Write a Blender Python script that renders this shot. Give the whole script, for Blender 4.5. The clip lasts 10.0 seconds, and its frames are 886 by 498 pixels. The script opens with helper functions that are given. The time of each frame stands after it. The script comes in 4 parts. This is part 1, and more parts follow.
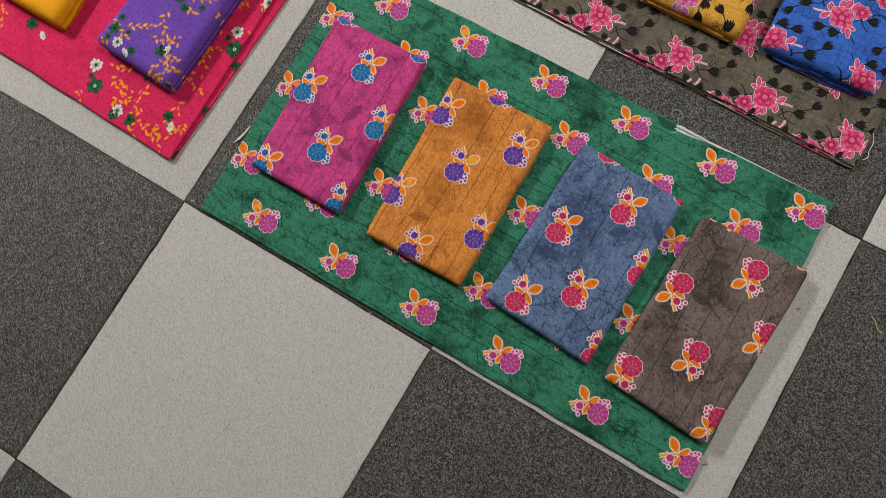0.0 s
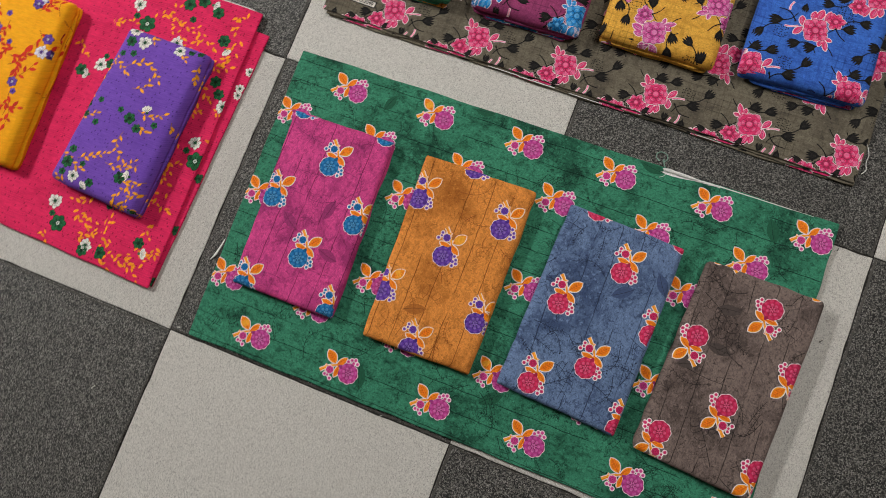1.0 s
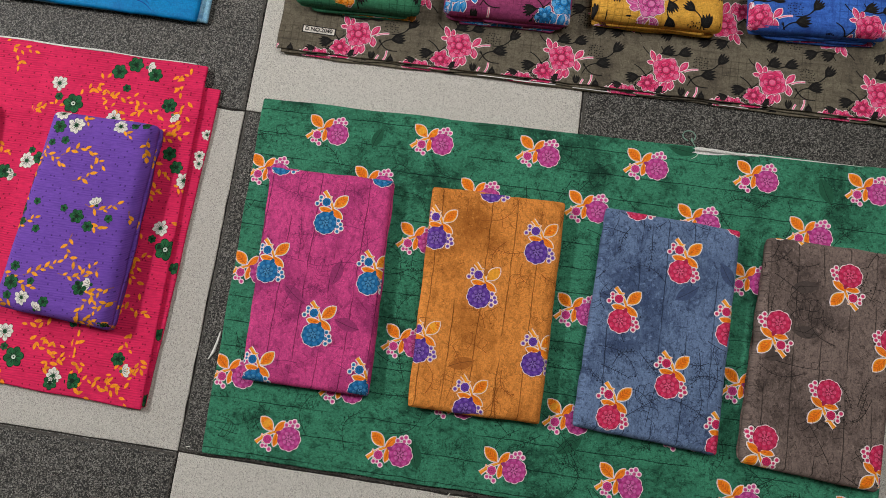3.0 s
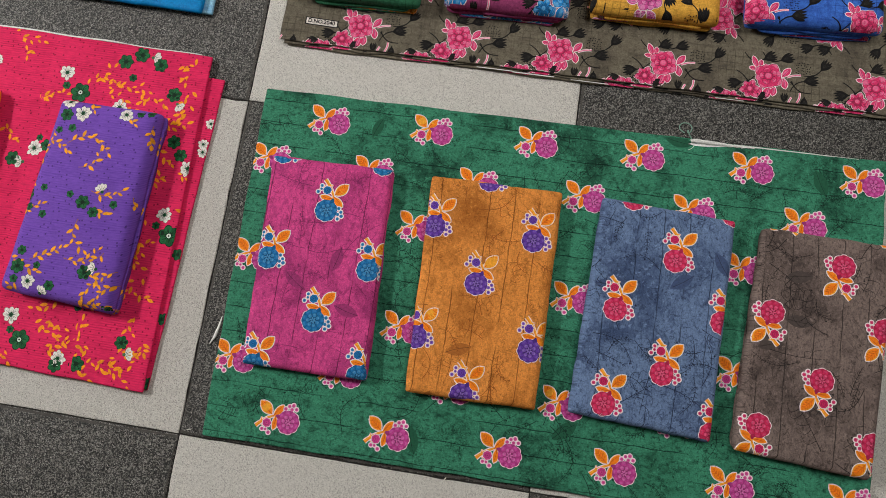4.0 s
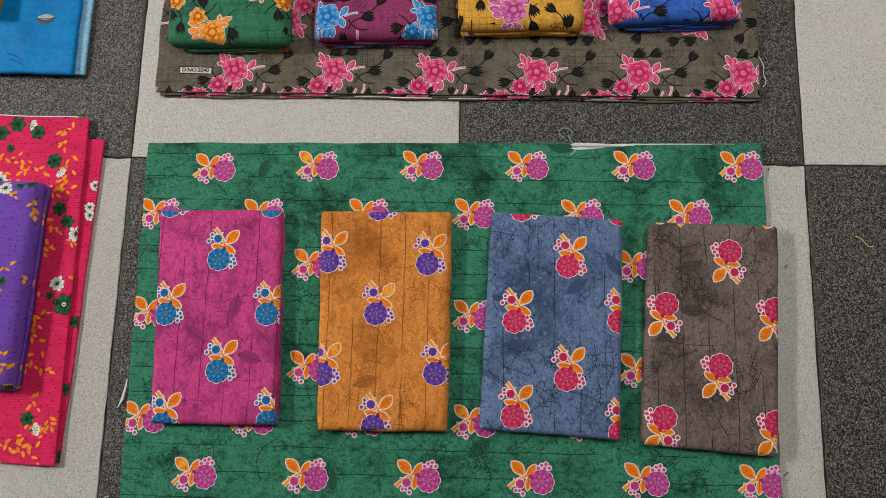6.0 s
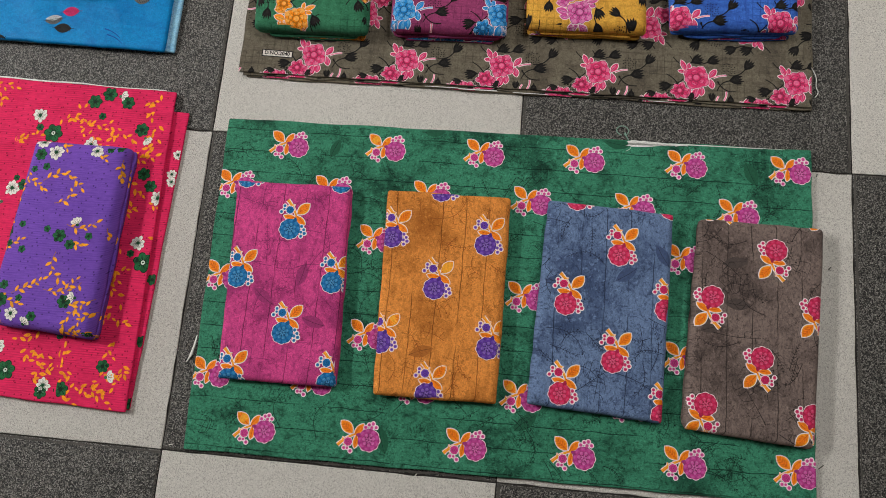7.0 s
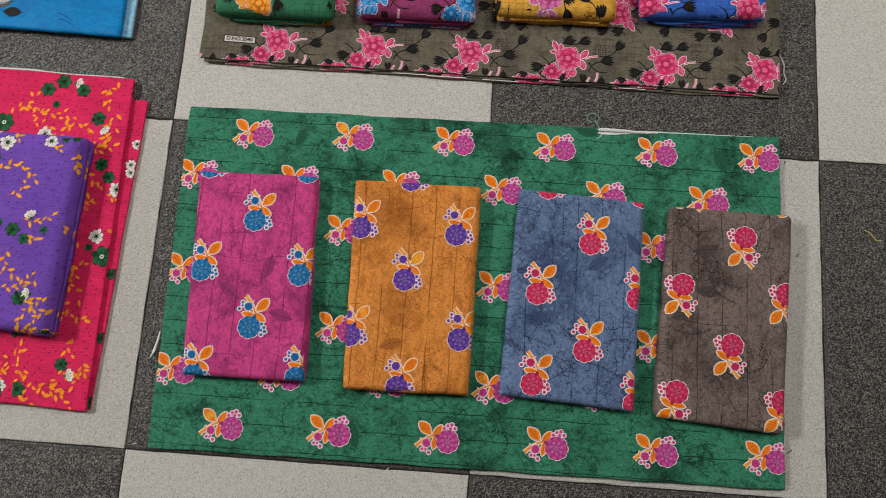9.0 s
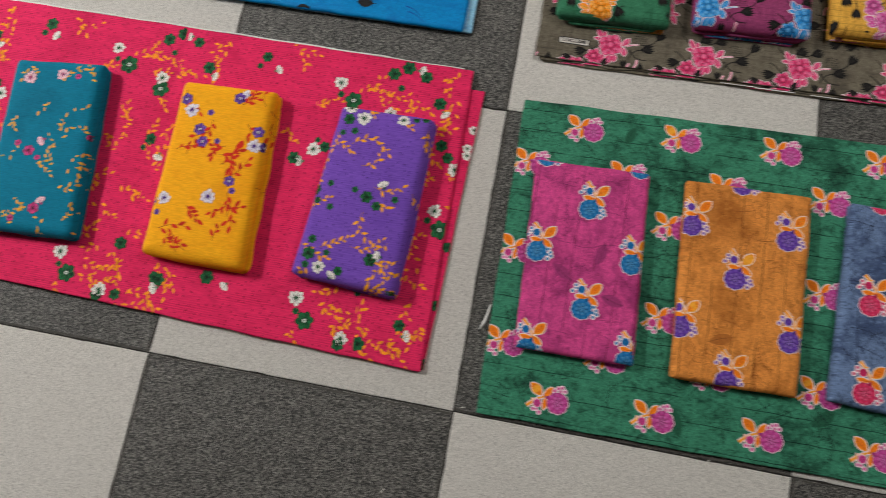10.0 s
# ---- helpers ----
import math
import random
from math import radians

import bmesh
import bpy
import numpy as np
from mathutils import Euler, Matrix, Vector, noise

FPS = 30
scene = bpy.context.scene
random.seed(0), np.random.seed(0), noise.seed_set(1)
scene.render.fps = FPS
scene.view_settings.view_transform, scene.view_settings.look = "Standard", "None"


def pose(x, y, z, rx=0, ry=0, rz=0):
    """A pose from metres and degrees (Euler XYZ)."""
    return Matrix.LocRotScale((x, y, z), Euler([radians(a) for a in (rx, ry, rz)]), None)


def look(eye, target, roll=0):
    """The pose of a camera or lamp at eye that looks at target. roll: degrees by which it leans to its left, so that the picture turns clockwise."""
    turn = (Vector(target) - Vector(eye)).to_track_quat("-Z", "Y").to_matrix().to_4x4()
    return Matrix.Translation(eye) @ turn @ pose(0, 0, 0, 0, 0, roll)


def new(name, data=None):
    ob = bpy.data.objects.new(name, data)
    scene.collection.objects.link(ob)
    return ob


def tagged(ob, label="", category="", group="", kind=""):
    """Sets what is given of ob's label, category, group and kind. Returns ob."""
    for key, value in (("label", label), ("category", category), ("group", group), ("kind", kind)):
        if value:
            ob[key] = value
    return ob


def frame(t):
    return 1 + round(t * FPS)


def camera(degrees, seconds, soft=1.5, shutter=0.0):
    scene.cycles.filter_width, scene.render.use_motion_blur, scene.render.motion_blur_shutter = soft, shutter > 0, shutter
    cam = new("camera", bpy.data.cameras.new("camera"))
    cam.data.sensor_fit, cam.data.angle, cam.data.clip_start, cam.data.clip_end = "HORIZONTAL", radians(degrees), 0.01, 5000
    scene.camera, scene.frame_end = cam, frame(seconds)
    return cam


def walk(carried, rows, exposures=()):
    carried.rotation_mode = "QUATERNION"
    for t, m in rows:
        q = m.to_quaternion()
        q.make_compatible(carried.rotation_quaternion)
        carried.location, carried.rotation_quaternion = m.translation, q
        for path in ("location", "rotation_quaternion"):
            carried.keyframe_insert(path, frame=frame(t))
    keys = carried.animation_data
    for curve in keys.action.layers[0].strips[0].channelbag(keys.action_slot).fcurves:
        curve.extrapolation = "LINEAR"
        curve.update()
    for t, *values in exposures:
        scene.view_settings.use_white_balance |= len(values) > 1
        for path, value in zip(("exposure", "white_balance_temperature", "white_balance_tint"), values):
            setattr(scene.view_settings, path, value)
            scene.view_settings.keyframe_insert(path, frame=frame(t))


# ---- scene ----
cam = camera(66.0, 10.0, soft=0.7, shutter=0.22)
PATH = [
    (0, (0.713, 0.024, 1.334), (0.423, 0.257, -0.631), -20.9),
    (0.5, (0.647, 0.129, 1.322), (0.341, 0.368, -0.64), -25.8),
    (1, (0.635, 0.197, 1.308), (0.36, 0.411, -0.661), -31.4),
    (1.5, (0.61, 0.245, 1.246), (0.458, 0.527, -0.729), -17.7),
    (2, (0.534, 0.243, 1.189), (0.402, 0.54, -0.784), -17.1),
    (2.5, (0.479, 0.227, 1.151), (0.356, 0.514, -0.824), -16.6),
    (2.7, (0.46, 0.224, 1.153), (0.34, 0.521, -0.821), -14.6),
    (4, (0.478, 0.189, 1.17), (0.338, 0.508, -0.8), -15.2),
    (4.5, (0.491, 0.19, 1.167), (0.34, 0.492, -0.804), -19.0),
    (5, (0.519, 0.208, 1.158), (0.381, 0.505, -0.815), -19.2),
    (5.5, (0.59, 0.241, 1.138), (0.511, 0.526, -0.84), -14.2),
    (5.7, (0.623, 0.259, 1.147), (0.558, 0.557, -0.83), -12.1),
    (6.8, (0.557, 0.167, 1.244), (0.433, 0.549, -0.715), -12.9),
    (7, (0.552, 0.165, 1.234), (0.419, 0.541, -0.726), -14.7),
    (7.5, (0.543, 0.185, 1.219), (0.434, 0.539, -0.747), -12.4),
    (8, (0.563, 0.201, 1.221), (0.458, 0.567, -0.743), -12.9),
    (8.5, (0.59, 0.197, 1.219), (0.492, 0.578, -0.742), -13.0),
    (9, (0.553, 0.173, 1.215), (0.506, 0.521, -0.754), -3.7),
    (9.5, (0.373, 0.1, 1.264), (0.266, 0.493, -0.694), -7.4),
    (10, (0.079, 0.025, 1.282), (-0.154, 0.437, -0.661), -19.4),
]
walk(cam, [(t, look(eye, target, roll)) for t, eye, target, roll in PATH], [(0, 0.0), (1, -0.02), (9, -0.02), (9.5, 0.0), (10, -0.18)])

# ---- world and lamps ----
world = bpy.data.worlds.new("world")
scene.world = world
world.use_nodes = True
sky = world.node_tree.nodes.new("ShaderNodeTexSky")
sky.sky_type, sky.sun_disc = "NISHITA", False
sky.sun_elevation, sky.sun_rotation = radians(40), radians(250)
world.node_tree.links.new(sky.outputs["Color"], world.node_tree.nodes["Background"].inputs["Color"])
world.node_tree.nodes["Background"].inputs["Strength"].default_value = 0.10
scene.view_settings.exposure = 0.0


def area_lamp(name, m, sx, sy, watts, colour):
    data = bpy.data.lights.new(name, "AREA")
    data.shape, data.size, data.size_y, data.energy, data.color = "RECTANGLE", sx, sy, watts, colour
    ob = new(name, data)
    ob.matrix_world = m
    return ob


# daylight through the window in the west wall
area_lamp("window_light", look((-5.42, 1.7, 1.55), (0.0, 0.4, 0.2)), 2.0, 1.3, 30, (0.93, 0.97, 1.0))
# key inferred from the left, then two unseen lamps added as fill
KEY_FILL_SPOTS = [(-4.2, 1.5, 318), (2.0, 1.6, 38), (0.9, 2.7, 26)]
for lx, ly, watts in KEY_FILL_SPOTS:
    area_lamp("key_fill_lamp", look((lx, ly, 3.34), (lx, ly + 0.001, 0.0)), 0.62, 1.16, watts, (1.0, 0.975, 0.94))


# ---- materials ----
def lin(r, g, b):
    """Linear colour from 8-bit values."""
    return tuple(((c / 255 + 0.055) / 1.055) ** 2.4 if c > 10 else c / 255 / 12.92 for c in (r, g, b)) + (1.0,)


class Net:
    """A small wrapper round a node tree."""

    def __init__(self, name):
        self.mat = bpy.data.materials.new(name)
        self.mat.use_nodes = True
        self.tree = self.mat.node_tree
        self.bsdf = self.tree.nodes["Principled BSDF"]

    def node(self, kind, **values):
        n = self.tree.nodes.new(kind)
        for k, v in values.items():
            if k == "operation":
                n.operation = v
            elif k == "blend":
                n.data_type, n.blend_type = "RGBA", v
        return n

    def link(self, a, b):
        self.tree.links.new(a, b)

    def put(self, socket, v):
        if isinstance(v, bpy.types.NodeSocket):
            self.link(v, socket)
        else:
            socket.default_value = v

    def math(self, op, a, b=0.0, clamp=False):
        n = self.node("ShaderNodeMath", operation=op)
        n.use_clamp = clamp
        self.put(n.inputs[0], a)
        self.put(n.inputs[1], b)
        return n.outputs[0]

    def mix(self, f, a, b, blend="MIX"):
        n = self.node("ShaderNodeMix", blend=blend)
        self.put(n.inputs[0], f)
        self.put(n.inputs[6], a)
        self.put(n.inputs[7], b)
        return n.outputs[2]

    def scaled(self, source, sx, sy, sz=1.0):
        n = self.node("ShaderNodeMapping")
        n.inputs["Scale"].default_value = (sx, sy, sz)
        self.link(source, n.inputs["Vector"])
        return n.outputs[0]

    def noise(self, vec, scale, detail=3.0, rough=0.55, distortion=0.0):
        n = self.node("ShaderNodeTexNoise")
        n.inputs["Scale"].default_value, n.inputs["Detail"].default_value = scale, detail
        n.inputs["Roughness"].default_value, n.inputs["Distortion"].default_value = rough, distortion
        self.link(vec, n.inputs["Vector"])
        return n.outputs[0]

    def ramp(self, v, lo, hi):
        n = self.node("ShaderNodeMapRange")
        n.interpolation_type = "SMOOTHSTEP"
        self.put(n.inputs[0], v)
        n.inputs[1].default_value, n.inputs[2].default_value = lo, hi
        return n.outputs[0]

    def uv(self):
        n = self.node("ShaderNodeUVMap")
        n.uv_map = "print"
        return n.outputs[0]

    def position(self):
        return self.node("ShaderNodeNewGeometry").outputs["Position"]

    def split(self, vec):
        n = self.node("ShaderNodeSeparateXYZ")
        self.link(vec, n.inputs[0])
        return n.outputs

    def bump(self, height, strength, distance):
        n = self.node("ShaderNodeBump")
        n.inputs["Strength"].default_value, n.inputs["Distance"].default_value = strength, distance
        self.link(height, n.inputs["Height"])
        self.link(n.outputs[0], self.bsdf.inputs["Normal"])

    def done(self, colour, rough, specular=0.3):
        self.put(self.bsdf.inputs["Base Color"], colour)
        self.put(self.bsdf.inputs["Roughness"], rough)
        self.bsdf.inputs["Specular IOR Level"].default_value = specular
        return self.mat


def weave(n, vec):
    """Slubby threads both ways, 0 to 1."""
    a = n.noise(n.scaled(vec, 900, 150), 1.0, 2.0)
    b = n.noise(n.scaled(vec, 150, 900), 1.0, 2.0)
    return n.math("MULTIPLY", n.math("ADD", a, b), 0.5)


def fabric(name, base, dark, style="plank", blotch=0.55, rough=0.82, mottle=0.5, rib=0.6, dots=0.7):
    """Printed cotton: watercolour ground, slubs, and the printed lines of its design."""
    n = Net(name)
    p = n.uv()
    base, dark = lin(*base), lin(*dark)
    big = n.noise(p, 9.0, 6.0, 0.62, 0.4)
    mid = n.noise(n.scaled(p, 1, 1.6), 38.0, 5.0, 0.65, 0.8)
    f = n.math("MULTIPLY", n.ramp(big, 0.46, 0.70), blotch)
    col = n.mix(f, base, dark)
    deep = tuple(c * 0.45 for c in dark[:3]) + (1,)
    col = n.mix(n.math("MULTIPLY", n.ramp(mid, 0.46, 0.74), blotch * 0.8), col, dark)
    w = n.noise(n.scaled(p, 50, 520), 1.0, 3.0) if style == "rib" else weave(n, p)
    fleck = n.noise(n.scaled(p, 1, 1.5), 170.0, 6.0, 0.72, 0.5)
    col = n.mix(n.math("MULTIPLY", n.ramp(fleck, 0.50, 0.66), mottle), col, dark)
    col = n.mix(n.math("MULTIPLY", n.ramp(n.noise(n.scaled(p, 1.2, 1), 85.0, 7.0, 0.75, 0.9), 0.53, 0.66), mottle * 0.95), col, deep)
    col = n.mix(n.math("MULTIPLY", n.ramp(n.noise(p, 120.0, 5.0, 0.7, 0.3), 0.54, 0.68), mottle * 0.8), col, tuple(min(1, c * 1.5 + 0.012) for c in base[:3]) + (1,))
    lo, hi = (0.92, 1.08) if style == "rib" else (0.86, 1.15)
    col = n.mix(n.ramp(w, 0.38, 0.62), n.mix(1.0, col, (lo, lo, lo, 1), "MULTIPLY"), n.mix(1.0, col, (hi, hi, hi, 1), "MULTIPLY"))
    speck = n.noise(p, 520.0, 3.0, 0.7)
    col = n.mix(n.math("MULTIPLY", n.ramp(speck, 0.50, 0.66), mottle * 0.85), col, n.mix(1.0, col, (0.55, 0.55, 0.57, 1), "MULTIPLY"))
    x, y, _ = n.split(p)
    wob = n.math("MULTIPLY", n.math("SUBTRACT", n.noise(p, 30.0, 3.0), 0.5), 0.006)
    if style == "plank":
        yy = n.math("ADD", y, wob)
        d = n.math("ABSOLUTE", n.math("SUBTRACT", n.math("FRACT", n.math("MULTIPLY", yy, 1 / 0.0422)), 0.5))
        here = n.ramp(n.noise(n.scaled(p, 9, 24), 1.0, 3.0), 0.36, 0.52)
        line = n.math("MULTIPLY", n.math("LESS_THAN", d, 0.019), here)
        col = n.mix(n.math("MULTIPLY", line, 0.75), col, tuple(c * 0.35 for c in dark[:3]) + (1,))
        for size, thin, lo in ((34.0, 0.010, 0.50), (62.0, 0.012, 0.48)):
            ridge = n.math("ABSOLUTE", n.math("SUBTRACT", n.noise(p, size, 3.0, 0.55, 0.8), 0.5))
            mask = n.ramp(n.noise(p, size * 0.33, 3.0), lo, lo + 0.1)
            col = n.mix(n.math("MULTIPLY", n.math("MULTIPLY", n.math("LESS_THAN", ridge, thin), mask), 0.5), col, deep)
        grain = n.ramp(n.noise(n.scaled(p, 16, 330), 1.0, 4.0, 0.7), 0.58, 0.74)
        col = n.mix(n.math("MULTIPLY", grain, 0.35), col, dark)
    elif style == "plaid":
        for axis, length in ((x, (90, 14)), (y, (14, 90))):
            a = n.math("ADD", axis, n.math("MULTIPLY", wob, 0.35))
            d = n.math("ABSOLUTE", n.math("SUBTRACT", n.math("FRACT", n.math("MULTIPLY", a, 1 / 0.0135)), 0.5))
            here = n.ramp(n.noise(p, 11.0, 3.0), 0.46, 0.62)
            line = n.math("MULTIPLY", n.math("LESS_THAN", d, 0.06), here)
            col = n.mix(n.math("MULTIPLY", line, 0.45), col, tuple(c * 0.5 for c in dark[:3]) + (1,))
            col = n.mix(n.math("MULTIPLY", n.ramp(n.noise(n.scaled(p, *length), 1.0, 4.0), 0.5, 0.72), 0.4), col, dark)
    elif style == "rib":
        d = n.math("ABSOLUTE", n.math("SUBTRACT", n.math("FRACT", n.math("MULTIPLY", n.math("ADD", y, n.math("MULTIPLY", wob, 0.15)), 1 / 0.0042)), 0.5))
        here = n.ramp(n.noise(n.scaled(p, 10, 60), 1.0, 4.0), 0.38, 0.62)
        line = n.math("MULTIPLY", n.math("LESS_THAN", d, 0.16), here)
        col = n.mix(n.math("MULTIPLY", line, rib), col, dark)
        v = n.node("ShaderNodeTexVoronoi")
        v.voronoi_dimensions = "2D"
        v.inputs["Scale"].default_value = 66.0
        n.link(p, v.inputs["Vector"])
        col = n.mix(n.math("MULTIPLY", n.math("LESS_THAN", v.outputs["Distance"], 0.10), dots), col, tuple(c * 0.3 for c in dark[:3]) + (1,))
    elif style == "smear":
        s = n.ramp(n.noise(n.scaled(p, 5, 16), 1.0, 6.0, 0.7, 1.2), 0.52, 0.75)
        col = n.mix(n.math("MULTIPLY", s, 0.6), col, dark)
    n.bump(n.math("ADD", n.math("MULTIPLY", w, 0.6), n.math("ADD", n.math("MULTIPLY", n.noise(p, 60.0, 3.0), 1.2), n.math("MULTIPLY", n.noise(p, 16.0, 2.0, 0.5, 0.6), 5.0))), 0.6, 0.0012)
    return n.done(col, rough, 0.12)


INKS = {}


def ink(r, g, b):
    """Printing ink on cotton."""
    if (r, g, b) not in INKS:
        n = Net("printed_ink")
        p = n.position()
        c = lin(r, g, b)
        f = n.ramp(n.noise(p, 260.0, 4.0, 0.65), 0.3, 0.7)
        col = n.mix(f, tuple(v * 0.80 for v in c[:3]) + (1,), tuple(min(1, v * 1.14) for v in c[:3]) + (1,))
        w = weave(n, p)
        col = n.mix(n.math("MULTIPLY", n.ramp(w, 0.45, 0.7), 0.18), col, tuple(v * 0.6 for v in c[:3]) + (1,))
        n.bump(w, 0.4, 0.001)
        INKS[r, g, b] = n.done(col, 0.8, 0.22)
    return INKS[r, g, b]


def tile_material(name, ground, low, high, specks, wear, grain, spread=(0.18, 0.86)):
    """Vitrified tile with a pebbled, speckled face; the tone differs a little from tile to tile."""
    n = Net(name)
    p = n.position()
    fine = n.noise(p, grain, 3.0, 0.65)
    pebble = n.node("ShaderNodeTexVoronoi")
    pebble.inputs["Scale"].default_value = grain
    n.link(p, pebble.inputs["Vector"])
    cell = n.split(pebble.outputs["Color"])
    col = n.mix(n.ramp(n.math("ADD", n.math("MULTIPLY", cell[0], 0.75), n.math("MULTIPLY", fine, 0.25)), *spread), lin(*low), lin(*ground))
    col = n.mix(n.math("MULTIPLY", n.math("GREATER_THAN", cell[1], 0.86), specks), col, lin(*high))
    soil = n.ramp(n.noise(p, 3.2, 6.0, 0.65, 0.3), 0.42, 0.75)
    col = n.mix(n.math("MULTIPLY", soil, wear), col, lin(*low))
    rnd = n.node("ShaderNodeObjectInfo").outputs["Random"]
    tone = n.math("ADD", n.math("MULTIPLY", rnd, 0.10), 0.95)
    col = n.mix(1.0, col, n.node_rgb(tone), "MULTIPLY")
    h = n.math("ADD", n.math("MULTIPLY", pebble.outputs["Distance"], 0.7), fine)
    n.bump(h, 0.8, 0.0016)
    return n.done(col, n.math("ADD", n.math("MULTIPLY", soil, 0.12), 0.42), 0.45)


def node_rgb(self, v):
    c = self.node("ShaderNodeCombineColor")
    for i in range(3):
        self.put(c.inputs[i], v)
    return c.outputs[0]


Net.node_rgb = node_rgb


def plain(name, rgb, rough=0.7, scale=8.0, amount=0.12, specular=0.3):
    n = Net(name)
    c = lin(*rgb)
    f = n.noise(n.position(), scale, 5.0)
    col = n.mix(n.ramp(f, 0.3, 0.7), tuple(v * (1 - amount) for v in c[:3]) + (1,), c)
    n.bump(n.noise(n.position(), scale * 25, 3.0), 0.2, 0.001)
    return n.done(col, rough, specular)


TILE_WHITE = tile_material("white_tile", (224, 220, 213), (196, 192, 185), (116, 112, 107), 0.60, 0.10, 820.0)
TILE_DARK = tile_material("dark_tile", (126, 123, 117), (5, 5, 5), (186, 183, 176), 0.42, 0.10, 580.0, (0.34, 1.04))
TILE_EDGE = plain("worn_tile_edge", (82, 79, 75), 0.75, 60.0, 0.35)
GROUT = plain("grout", (48, 45, 42), 0.9, 40.0, 0.3)
# for the unseen walls and ceiling; grey kept dark to limit bounced light
PLASTER = plain("low_bounce_paint", (122, 119, 114), 0.8, 1.5, 0.06)
LINT = plain("lint", (225, 222, 214), 0.9, 300.0, 0.1)
DARK_LINT = plain("dark_lint", (60, 58, 54), 0.9, 300.0, 0.1)
YELLOW_LINT = plain("straw", (214, 186, 110), 0.9, 300.0, 0.1)
SELVAGE = plain("selvage", (234, 233, 229), 0.9, 400.0, 0.25)


# ---- building helpers ----
def obj(name, verts, faces, mats, parent=None, slots=None, smooth=True, uvs=None):
    me = bpy.data.meshes.new(name)
    me.from_pydata([tuple(v) for v in verts], [], [tuple(f) for f in faces])
    for m in mats if isinstance(mats, list) else [mats]:
        me.materials.append(m)
    if slots is not None:
        me.polygons.foreach_set("material_index", slots)
    me.polygons.foreach_set("use_smooth", [smooth] * len(me.polygons))
    if uvs is not None:
        layer = me.uv_layers.new(name="print")
        loops = np.empty(len(me.loops), dtype=np.int32)
        me.loops.foreach_get("vertex_index", loops)
        layer.data.foreach_set("uv", np.asarray(uvs, dtype=np.float32)[loops].ravel())
    me.update()
    ob = new(name, me)
    if parent:
        ob.parent = parent
    return ob


def box(name, x0, y0, z0, x1, y1, z1, mat, parent=None, bevel=0.0):
    bm = bmesh.new()
    bmesh.ops.create_cube(bm, size=1.0, matrix=Matrix.LocRotScale(((x0 + x1) / 2, (y0 + y1) / 2, (z0 + z1) / 2), None, (x1 - x0, y1 - y0, z1 - z0)))
    if bevel:
        bmesh.ops.bevel(bm, geom=bm.edges[:], offset=bevel, segments=2, affect="EDGES")
    me = bpy.data.meshes.new(name)
    bm.to_mesh(me)
    bm.free()
    me.materials.append(mat)
    ob = new(name, me)
    if parent:
        ob.parent = parent
    return ob


def empty(name, x, y, z):
    ob = new(name)
    ob.location = (x, y, z)
    ob.empty_display_size = 0.02
    return ob


